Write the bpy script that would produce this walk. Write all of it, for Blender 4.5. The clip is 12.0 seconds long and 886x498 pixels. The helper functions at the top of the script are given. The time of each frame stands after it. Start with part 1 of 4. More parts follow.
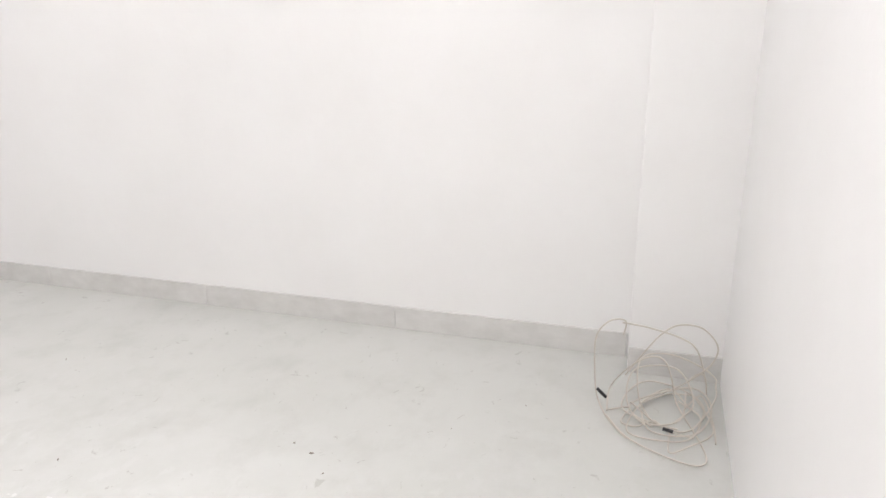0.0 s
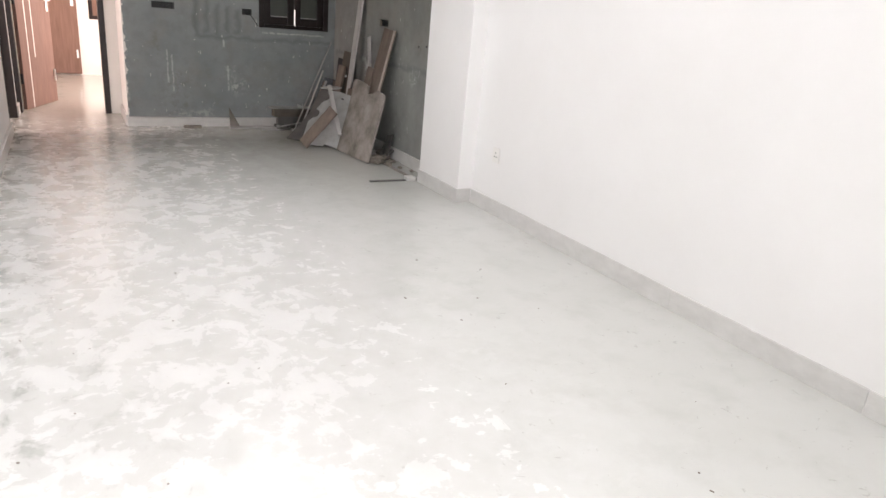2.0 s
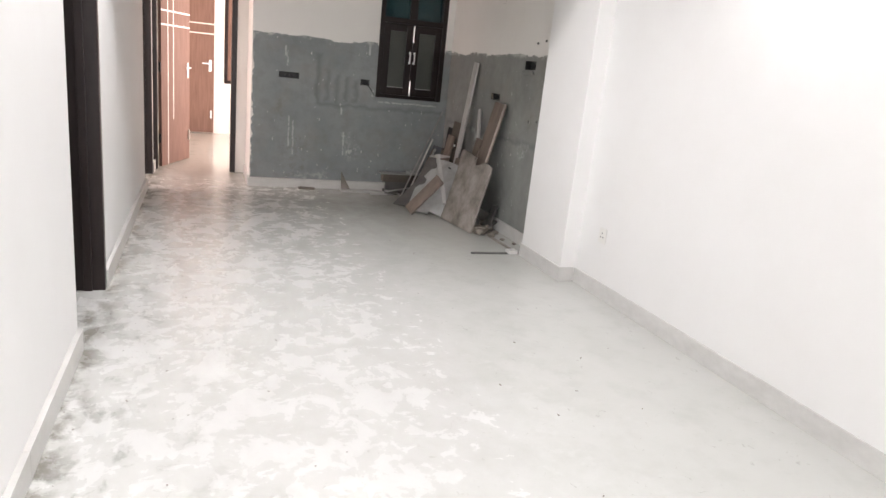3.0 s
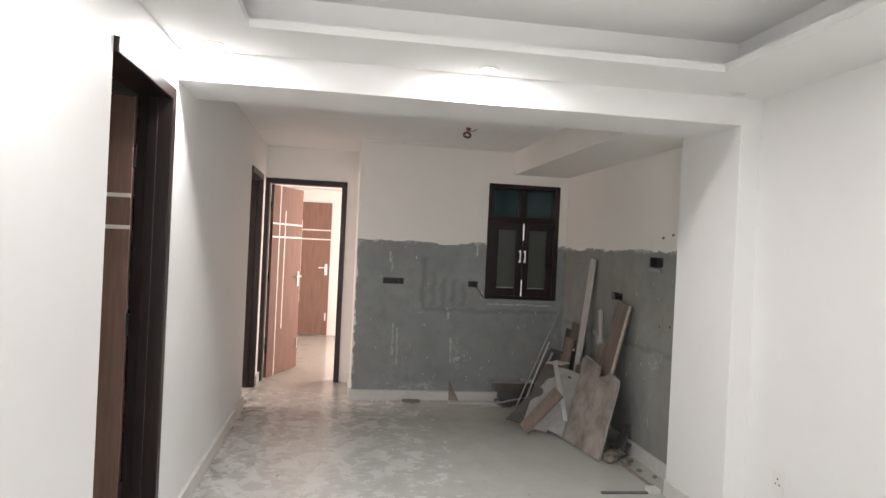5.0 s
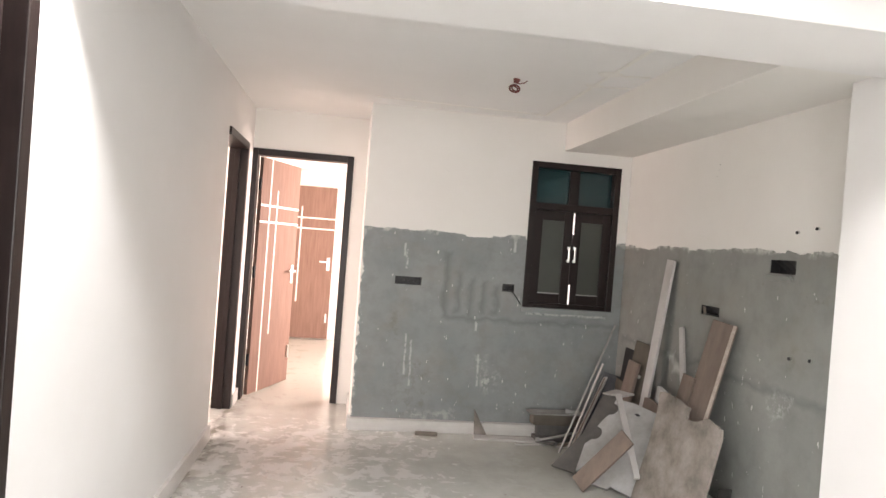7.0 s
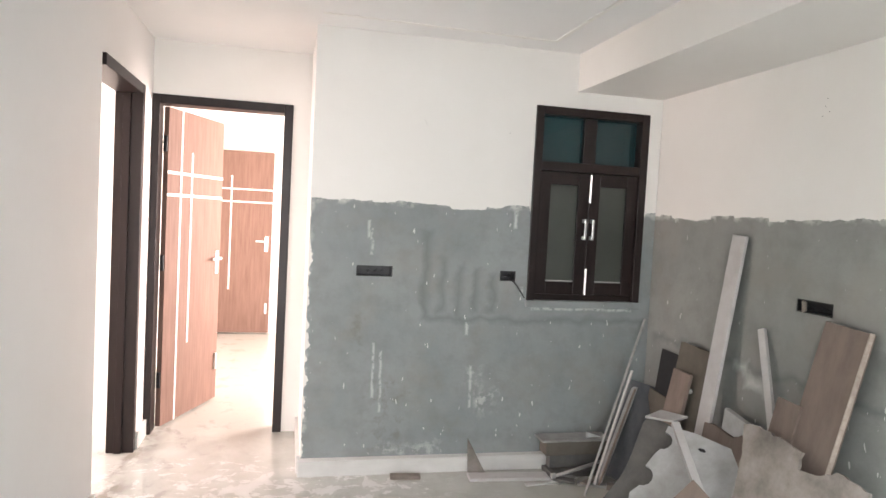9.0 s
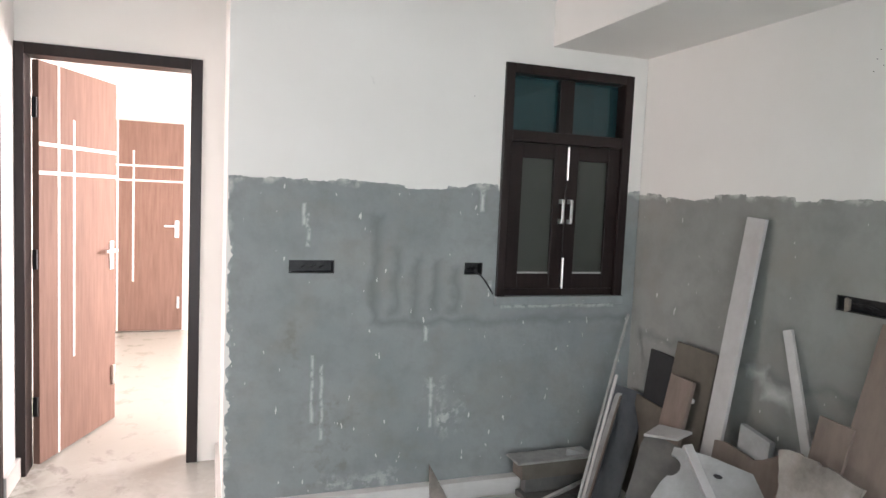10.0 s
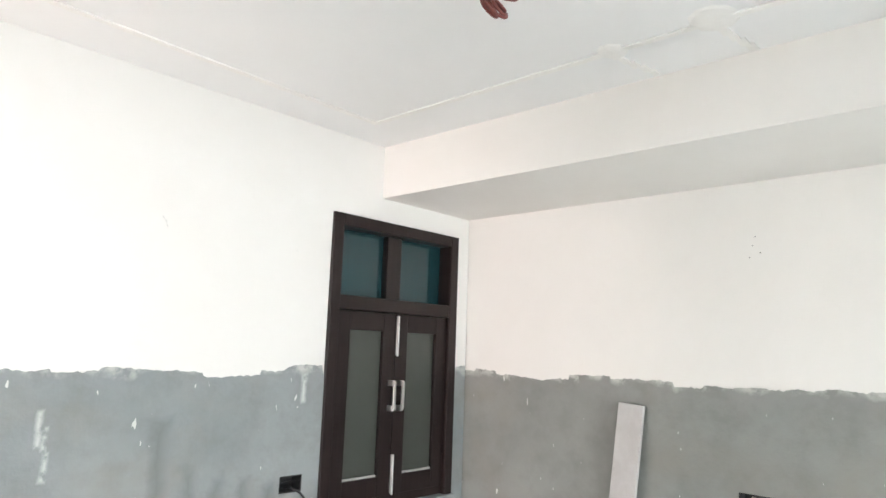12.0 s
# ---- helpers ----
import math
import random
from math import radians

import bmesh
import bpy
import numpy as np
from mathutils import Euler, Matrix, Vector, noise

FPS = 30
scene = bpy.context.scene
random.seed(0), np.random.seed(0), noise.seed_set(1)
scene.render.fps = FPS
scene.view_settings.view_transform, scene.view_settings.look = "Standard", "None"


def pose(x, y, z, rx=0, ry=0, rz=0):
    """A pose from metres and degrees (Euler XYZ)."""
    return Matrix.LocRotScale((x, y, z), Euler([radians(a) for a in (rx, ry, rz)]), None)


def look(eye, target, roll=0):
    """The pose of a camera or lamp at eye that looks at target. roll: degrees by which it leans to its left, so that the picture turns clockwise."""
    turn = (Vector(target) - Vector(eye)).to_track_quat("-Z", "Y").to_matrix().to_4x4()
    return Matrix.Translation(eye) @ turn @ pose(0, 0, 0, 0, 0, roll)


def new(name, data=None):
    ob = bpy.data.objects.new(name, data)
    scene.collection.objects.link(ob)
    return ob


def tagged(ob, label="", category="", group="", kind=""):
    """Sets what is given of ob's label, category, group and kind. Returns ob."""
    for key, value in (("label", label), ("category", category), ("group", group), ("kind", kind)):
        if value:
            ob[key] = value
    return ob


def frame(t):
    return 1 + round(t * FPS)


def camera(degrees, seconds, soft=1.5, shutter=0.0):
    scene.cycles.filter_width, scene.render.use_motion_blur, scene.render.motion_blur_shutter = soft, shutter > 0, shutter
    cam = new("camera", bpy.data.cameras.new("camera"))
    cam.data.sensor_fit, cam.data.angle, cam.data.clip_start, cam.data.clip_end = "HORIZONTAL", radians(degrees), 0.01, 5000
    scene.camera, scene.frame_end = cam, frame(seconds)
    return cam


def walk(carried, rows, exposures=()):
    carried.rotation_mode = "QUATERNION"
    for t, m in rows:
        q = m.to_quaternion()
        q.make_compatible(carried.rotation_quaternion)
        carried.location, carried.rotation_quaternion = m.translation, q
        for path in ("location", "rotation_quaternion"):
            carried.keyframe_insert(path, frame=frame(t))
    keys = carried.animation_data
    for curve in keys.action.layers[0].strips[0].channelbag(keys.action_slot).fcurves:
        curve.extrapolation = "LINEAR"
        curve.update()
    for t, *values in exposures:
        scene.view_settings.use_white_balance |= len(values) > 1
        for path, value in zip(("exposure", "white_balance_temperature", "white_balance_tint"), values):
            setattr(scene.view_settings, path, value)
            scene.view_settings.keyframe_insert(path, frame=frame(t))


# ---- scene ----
cam = camera(67.3, 12.0)
PATH = [
    (0, (0.349, -0.037, 1.229), (2.149, 0.565, 0.597), -1.2),
    (0.5, (0.311, -0.086, 1.241), (2.062, 0.621, 0.582), -2.6),
    (1, (0.25, -0.105, 1.235), (1.823, 0.986, 0.656), 1.15),
    (1.2, (0.23, -0.11, 1.215), (1.67, 1.132, 0.595), 4.7),
    (1.5, (0.261, -0.114, 1.191), (1.474, 1.329, 0.523), 5.3),
    (2, (0.308, -0.092, 1.255), (1.246, 1.546, 0.595), 5.1),
    (2.5, (0.317, -0.055, 1.295), (1.038, 1.728, 0.748), 4.3),
    (3, (0.331, 0.006, 1.337), (1.008, 1.815, 0.818), 6.0),
    (3.5, (0.353, 0.11, 1.422), (0.957, 1.982, 1.063), 1.8),
    (3.7, (0.373, 0.134, 1.471), (0.981, 2.029, 1.273), 1.1),
    (5.3, (0.635, 0.805, 1.481), (0.887, 2.787, 1.472), 2.3),
    (5.5, (0.652, 0.905, 1.484), (0.887, 2.890, 1.410), 1.75),
    (6, (0.690, 1.255, 1.408), (0.906, 3.242, 1.322), 0.7),
    (6.5, (0.693, 1.620, 1.485), (0.823, 3.611, 1.352), 2.6),
    (7, (0.656, 2.008, 1.421), (0.938, 3.988, 1.406), 4.4),
    (9, (0.657, 3.347, 1.448), (1.108, 5.293, 1.35), 3.0),
    (9.5, (0.637, 3.727, 1.429), (1.275, 5.618, 1.291), 3.2),
    (10, (0.68, 4.046, 1.459), (1.351, 5.924, 1.304), 2.5),
    (10.5, (0.564, 4.382, 1.479), (1.578, 6.106, 1.465), 1.7),
    (11, (0.494, 4.589, 1.571), (1.586, 6.26, 1.683), 2.8),
    (11.5, (0.472, 4.848, 1.573), (1.728, 6.387, 1.806), 0.6),
    (12, (0.461, 4.987, 1.604), (1.914, 6.33, 1.903), 2.0),
]
EXPOSURES = [(0, 0.42, 6550, 12), (1, 0.36, 6550, 12), (2.5, 0.57, 6550, 12), (3.7, 0.52, 6550, 11), (5.3, 0.18, 6700, 10), (6, 0.5, 6600, 9), (6.5, 1.25, 6450, 8),
             (7, 1.1, 6750, 11), (9, 1.4, 6350, 8), (9.5, 1.28, 6100, 7), (10, 1.15, 6020, 6), (10.5, 1.26, 5960, 6), (11, 1.45, 6200, 6), (11.5, 1.87, 6080, 4), (12, 1.93, 6080, 5)]
walk(cam, [(t, look(eye, target, roll)) for t, eye, target, roll in PATH], EXPOSURES)

# ---- world, lamps, exposure ----
world = bpy.data.worlds.new("world")
scene.world = world
world.use_nodes = True
wn = world.node_tree
sky = wn.nodes.new("ShaderNodeTexSky")
sky.sky_type, sky.sun_disc = "NISHITA", False
sky.sun_elevation, sky.sun_rotation = radians(50), radians(120)
wn.links.new(sky.outputs[0], wn.nodes["Background"].inputs[0])
wn.nodes["Background"].inputs[1].default_value = 0.12


def area_lamp(name, eye, target, sx, sy, watts, colour, shape="RECTANGLE"):
    data = bpy.data.lights.new(name, "AREA")
    data.shape, data.size, data.size_y, data.energy, data.color = shape, sx, sy, watts, colour
    ob = new(name, data)
    ob.matrix_world = look(eye, target)
    return ob


COOL, WARM = (1.0, 0.985, 1.0), (1.0, 0.79, 0.735)
# unseen fill lamp before the closed entrance wall, standing in for daylight behind
area_lamp("entrance_fill", (0.4, -1.72, 1.25), (0.4, 3, 1.0), 1.0, 2.0, 51, COOL)
# daylight at unseen openings, the bedroom one placed to light the door leaf
area_lamp("bedroom_daylight", (2.42, 9.1, 1.4), (0, 9.0, 1.2), 1.3, 1.3, 100, WARM)
area_lamp("side_room_daylight", (-2.7, 6.6, 1.4), (-0.3, 6.9, 1.0), 1.4, 1.3, 68, WARM)
# living room ceiling spots switched on; those away from the beam added by symmetry
SPOTS_LIT = [(0.0, 3.77), (1.26, 3.77), (2.5, 2.3), (2.5, 0.9), (0.07, 2.3), (0.07, 0.9), (1.26, 0.15)]
SPOTS_OFF = [(2.58, 3.80)]
for sx, sy in SPOTS_LIT:
    area_lamp("spot_light", (sx, sy, 2.326), (sx, sy, 0), 0.07, 0.07, 12 if sy > 3.5 else 4.5 if sx > 2 else 7, COOL, "DISK")


# ---- materials ----
def material(name, colour, rough=0.6, metal=0.0, second=None, scale=6.0, amount=0.5, bump=0.0, bump_scale=60.0,
             stretch=(1, 1, 1), spread=0.0, transmission=0.0, emit=0.0, gloss=0.5):
    m = bpy.data.materials.new(name)
    m.use_nodes = True
    nt = m.node_tree
    b = nt.nodes["Principled BSDF"]
    b.inputs["Base Color"].default_value = (*colour, 1)
    b.inputs["Roughness"].default_value = rough
    b.inputs["Metallic"].default_value = metal
    b.inputs["Transmission Weight"].default_value = transmission
    b.inputs["Specular IOR Level"].default_value = gloss
    if emit:
        b.inputs["Emission Color"].default_value = (*colour, 1)
        b.inputs["Emission Strength"].default_value = emit
    geo = nt.nodes.new("ShaderNodeNewGeometry")
    mp = nt.nodes.new("ShaderNodeMapping")
    mp.inputs["Scale"].default_value = stretch
    nt.links.new(geo.outputs["Position"], mp.inputs["Vector"])
    if second:
        n = nt.nodes.new("ShaderNodeTexNoise")
        n.inputs["Scale"].default_value, n.inputs["Detail"].default_value = scale, 7
        n.inputs["Roughness"].default_value = 0.65
        nt.links.new(mp.outputs[0], n.inputs["Vector"])
        r = nt.nodes.new("ShaderNodeMapRange")
        r.inputs[1].default_value, r.inputs[2].default_value, r.inputs[4].default_value = 0.35, 0.68, amount
        nt.links.new(n.outputs[0], r.inputs[0])
        mx = nt.nodes.new("ShaderNodeMixRGB")
        mx.inputs[1].default_value, mx.inputs[2].default_value = (*colour, 1), (*second, 1)
        nt.links.new(r.outputs[0], mx.inputs[0])
        out = mx.outputs[0]
        if spread:
            oi = nt.nodes.new("ShaderNodeObjectInfo")
            hs = nt.nodes.new("ShaderNodeHueSaturation")
            rr = nt.nodes.new("ShaderNodeMapRange")
            rr.inputs[3].default_value, rr.inputs[4].default_value = 1 - spread, 1 + spread
            nt.links.new(oi.outputs["Random"], rr.inputs[0])
            nt.links.new(rr.outputs[0], hs.inputs["Value"])
            nt.links.new(out, hs.inputs["Color"])
            out = hs.outputs[0]
        nt.links.new(out, b.inputs["Base Color"])
    if bump:
        n2 = nt.nodes.new("ShaderNodeTexNoise")
        n2.inputs["Scale"].default_value, n2.inputs["Detail"].default_value = bump_scale, 5
        nt.links.new(mp.outputs[0], n2.inputs["Vector"])
        bp = nt.nodes.new("ShaderNodeBump")
        bp.inputs["Strength"].default_value, bp.inputs["Distance"].default_value = bump, 0.004
        nt.links.new(n2.outputs[0], bp.inputs["Height"])
        nt.links.new(bp.outputs[0], b.inputs["Normal"])
    return m


paint = material("white_wall_paint", (0.81, 0.805, 0.795), 0.55, second=(0.78, 0.77, 0.755), scale=2.2, amount=0.7, bump=0.12, bump_scale=45)
# white paint tinted warm: the kitchen's warm light is put into its colour
paint_warm_lit = material("warm_lit_white_paint", (0.80, 0.785, 0.75), 0.6, second=(0.76, 0.74, 0.70), scale=2.0, amount=0.7, bump=0.14, bump_scale=45)
ceiling_paint = material("ceiling_paint", (0.82, 0.82, 0.81), 0.65, second=(0.77, 0.77, 0.76), scale=1.6, amount=0.6, bump=0.08, bump_scale=30)
putty = material("wall_putty", (0.84, 0.83, 0.80), 0.7, second=(0.74, 0.73, 0.70), scale=14, bump=0.3)
skirt_mat = material("grey_marble", (0.57, 0.56, 0.54), 0.3, second=(0.66, 0.65, 0.63), scale=9, amount=0.8, stretch=(1, 1, 2), spread=0.05)
dark_frame = material("dark_polished_wood", (0.013, 0.008, 0.0075), 0.36, second=(0.026, 0.016, 0.014), scale=8, stretch=(6, 6, 0.6), bump=0.08, bump_scale=25, gloss=0.28)
wood = material("brown_laminate", (0.225, 0.138, 0.108), 0.7, second=(0.145, 0.087, 0.066), scale=5, amount=0.75, stretch=(9, 9, 0.7), bump=0.05, bump_scale=30, gloss=0.25)
inlay = material("champagne_inlay", (0.78, 0.74, 0.69), 0.35, second=(0.70, 0.66, 0.60), scale=20)
steel = material("brushed_steel", (0.72, 0.71, 0.69), 0.28, 1.0, second=(0.6, 0.59, 0.57), scale=30)
black_metal = material("black_metal_box", (0.015, 0.015, 0.016), 0.5, 0.2, second=(0.06, 0.06, 0.06), scale=25)
teal_glass = material("teal_tinted_glass", (0.03, 0.10, 0.115), 0.06, transmission=0.6)
frosted_glass = material("frosted_grey_glass", (0.058, 0.064, 0.053), 0.4, second=(0.072, 0.078, 0.064), scale=3, transmission=0.25)
lamp_face = material("spot_lens", (1.0, 0.98, 0.95), 0.4, emit=14.0)
lamp_off = material("spot_lens_off", (0.62, 0.62, 0.60), 0.3)
white_plastic = material("white_plastic", (0.78, 0.77, 0.74), 0.35)
wire_mat = material("cream_cable", (0.60, 0.56, 0.50), 0.45, second=(0.45, 0.41, 0.36), scale=20)
red_wire = material("red_brown_wire", (0.20, 0.045, 0.035), 0.4, second=(0.06, 0.03, 0.03), scale=60)
tape_mat = material("black_tape", (0.02, 0.02, 0.022), 0.5)
ply = material("dusty_plywood", (0.34, 0.305, 0.275), 0.85, second=(0.12, 0.105, 0.09), scale=5.5, amount=0.9, bump=0.3, bump_scale=40, spread=0.12)
brown_board = material("brown_board", (0.215, 0.168, 0.138), 0.8, second=(0.15, 0.116, 0.096), scale=6, amount=0.8, stretch=(3, 3, 0.7), bump=0.2, spread=0.15)
grey_board = material("grey_laminate_board", (0.50, 0.49, 0.48), 0.5, second=(0.40, 0.385, 0.37), scale=11, amount=0.7, bump=0.1, spread=0.06)
white_board = material("white_laminate_board", (0.44, 0.45, 0.45), 0.45, second=(0.27, 0.26, 0.24), scale=8, amount=0.7, bump=0.08)
dark_board = material("dark_grey_board", (0.075, 0.075, 0.072), 0.6, second=(0.14, 0.13, 0.12), scale=9, amount=0.8, bump=0.2, spread=0.2)
stone = material("broken_stone", (0.22, 0.19, 0.16), 0.85, second=(0.09, 0.08, 0.07), scale=18, bump=0.5, spread=0.2)
dusty_alu = material("dusty_aluminium", (0.36, 0.36, 0.35), 0.5, 0.3, second=(0.24, 0.24, 0.23), scale=16, amount=0.8)
raw_wall = material("shaft_plaster", (0.42, 0.43, 0.42), 0.8, second=(0.33, 0.34, 0.33), scale=4, bump=0.2)


def masks(nt, pos, boxes, soft, wobble):
    """The largest of some soft boxes (axis, a0, a1, z0, z1), bent by noise."""
    n = nt.nodes.new("ShaderNodeTexNoise")
    n.inputs["Scale"].default_value, n.inputs["Detail"].default_value = 9, 4
    nt.links.new(pos, n.inputs["Vector"])
    sub = nt.nodes.new("ShaderNodeVectorMath")
    sub.operation = "SUBTRACT"
    sub.inputs[1].default_value = (0.5, 0.5, 0.5)
    nt.links.new(n.outputs["Color"], sub.inputs[0])
    mul = nt.nodes.new("ShaderNodeVectorMath")
    mul.operation = "MULTIPLY_ADD"
    mul.inputs[1].default_value = (wobble, wobble, wobble)
    nt.links.new(sub.outputs[0], mul.inputs[0])
    nt.links.new(pos, mul.inputs[2])
    sep = nt.nodes.new("ShaderNodeSeparateXYZ")
    nt.links.new(mul.outputs[0], sep.inputs[0])

    def math_node(op, a, bb):
        k = nt.nodes.new("ShaderNodeMath")
        k.operation = op
        for i, v in enumerate((a, bb)):
            if isinstance(v, (int, float)):
                k.inputs[i].default_value = v
            else:
                nt.links.new(v, k.inputs[i])
        return k.outputs[0]

    total = 0.0
    for axis, a0, a1, z0, z1 in boxes:
        da = math_node("SUBTRACT", math_node("ABSOLUTE", math_node("SUBTRACT", sep.outputs[axis], (a0 + a1) / 2), 0), (a1 - a0) / 2)
        dz = math_node("SUBTRACT", math_node("ABSOLUTE", math_node("SUBTRACT", sep.outputs[2], (z0 + z1) / 2), 0), (z1 - z0) / 2)
        r = nt.nodes.new("ShaderNodeMapRange")
        r.inputs[1].default_value, r.inputs[2].default_value = soft, -soft
        nt.links.new(math_node("MAXIMUM", da, dz), r.inputs[0])
        total = math_node("MAXIMUM", r.outputs[0], total)
    return total


def mix(nt, fac, a, bb):
    mx = nt.nodes.new("ShaderNodeMixRGB")
    for i, v in ((0, fac), (1, a), (2, bb)):
        if isinstance(v, tuple):
            mx.inputs[i].default_value = (*v, 1)
        elif isinstance(v, float):
            mx.inputs[i].default_value = v
        else:
            nt.links.new(v, mx.inputs[i])
    return mx.outputs[0]


def noise_range(nt, pos, scale, lo, hi, amount=1.0, stretch=(1, 1, 1), detail=6, distortion=0.0):
    mp = nt.nodes.new("ShaderNodeMapping")
    mp.inputs["Scale"].default_value = stretch
    nt.links.new(pos, mp.inputs["Vector"])
    n = nt.nodes.new("ShaderNodeTexNoise")
    n.inputs["Scale"].default_value, n.inputs["Detail"].default_value, n.inputs["Distortion"].default_value = scale, detail, distortion
    n.inputs["Roughness"].default_value = 0.62
    nt.links.new(mp.outputs[0], n.inputs["Vector"])
    r = nt.nodes.new("ShaderNodeMapRange")
    r.inputs[1].default_value, r.inputs[2].default_value, r.inputs[4].default_value = lo, hi, amount
    nt.links.new(n.outputs[0], r.inputs[0])
    return r.outputs[0]


def cement_material(name, low, high):
    """Bare grey cement plaster with damp trowel streaks, putty drips and wear."""
    m = bpy.data.materials.new(name)
    m.use_nodes = True
    nt = m.node_tree
    b = nt.nodes["Principled BSDF"]
    b.inputs["Roughness"].default_value = 0.72
    pos = nt.nodes.new("ShaderNodeNewGeometry").outputs["Position"]
    c = mix(nt, noise_range(nt, pos, 2.3, 0.3, 0.7), low, high)
    c = mix(nt, noise_range(nt, pos, 9, 0.45, 0.72, 0.55), c, (0.185, 0.19, 0.18))
    c = mix(nt, noise_range(nt, pos, 3.0, 0.50, 0.72, 0.5), c, (0.25, 0.235, 0.205))
    damp = masks(nt, pos, [(0, 1.40, 1.425, 0.86, 1.36), (0, 1.50, 1.515, 0.92, 1.20), (0, 1.60, 1.615, 0.90, 1.17), (0, 1.70, 1.715, 0.92, 1.14),
                           (0, 1.80, 1.815, 0.93, 1.12), (0, 1.42, 2.76, 0.862, 0.876), (1, 4.6, 6.9, 0.80, 0.815)], 0.028, 0.10)
    c = mix(nt, damp, c, (0.155, 0.165, 0.165))
    blob = masks(nt, pos, [(0, 1.0, 1.06, 0.66, 0.90), (0, 1.12, 1.34, 0.14, 0.52), (1, 4.85, 4.95, 0.96, 1.06), (1, 4.75, 4.9, 1.24, 1.30), (1, 5.0, 5.2, 1.33, 1.40)], 0.03, 0.25)
    c = mix(nt, noise_range(nt, pos, 13, 0.5, 0.62, 0.5), c, mix(nt, blob, c, (0.17, 0.16, 0.14)))
    smear = masks(nt, pos, [(0, 1.078, 1.088, 1.31, 1.41), (0, 1.094, 1.102, 1.30, 1.36), (0, 1.10, 1.108, 1.22, 1.29), (0, 1.135, 1.142, 0.42, 0.72), (0, 1.178, 1.184, 0.34, 0.68),
                            (0, 1.70, 1.708, 0.36, 0.60), (0, 2.05, 2.69, 0.934, 0.944),
                            (0, 1.92, 1.935, 1.40, 1.50), (0, 1.66, 1.672, 0.78, 0.85), (0, 1.98, 1.99, 1.02, 1.06)], 0.008, 0.028)
    frayed = nt.nodes.new("ShaderNodeMath")
    frayed.operation = "MULTIPLY"
    nt.links.new(smear, frayed.inputs[0])
    nt.links.new(noise_range(nt, pos, 30, 0.38, 0.52, 1.0), frayed.inputs[1])
    c = mix(nt, frayed.outputs[0], c, (0.60, 0.61, 0.60))
    patch = masks(nt, pos, [(1, 5.97, 6.08, 0.71, 0.765), (1, 6.09, 6.17, 0.78, 0.80)], 0.03, 0.14)
    c = mix(nt, patch, c, (0.50, 0.51, 0.50))
    splash = masks(nt, pos, [(0, 1.76, 1.84, 0.34, 0.46), (0, 1.70, 1.74, 0.52, 0.56), (1, 4.95, 5.05, 0.72, 0.76), (0, 1.20, 1.50, 0.11, 0.14)], 0.05, 0.22)
    spl = nt.nodes.new("ShaderNodeMath")
    spl.operation = "MULTIPLY"
    nt.links.new(splash, spl.inputs[0])
    nt.links.new(noise_range(nt, pos, 24, 0.46, 0.58, 0.8), spl.inputs[1])
    c = mix(nt, spl.outputs[0], c, (0.56, 0.57, 0.56))
    torn = masks(nt, pos, [(0, 0.6, 2.9, 1.505, 1.60), (1, 4.4, 7.1, 1.505, 1.60), (0, 0.6, 0.772, 0.1, 1.6)], 0.012, 0.10)
    worn = nt.nodes.new("ShaderNodeMath")
    worn.operation = "MULTIPLY"
    nt.links.new(torn, worn.inputs[0])
    nt.links.new(noise_range(nt, pos, 17, 0.42, 0.56, 0.8), worn.inputs[1])
    c = mix(nt, worn.outputs[0], c, (0.58, 0.575, 0.55))
    drips = noise_range(nt, pos, 9.0, 0.722, 0.738, 0.85, (4.6, 4.6, 1.5), 2)
    c = mix(nt, drips, c, (0.70, 0.70, 0.67))
    nt.links.new(c, b.inputs["Base Color"])
    bp = nt.nodes.new("ShaderNodeBump")
    bp.inputs["Strength"].default_value, bp.inputs["Distance"].default_value = 0.35, 0.004
    nt.links.new(noise_range(nt, pos, 26, 0.2, 0.8), bp.inputs["Height"])
    nt.links.new(bp.outputs[0], b.inputs["Normal"])
    return m


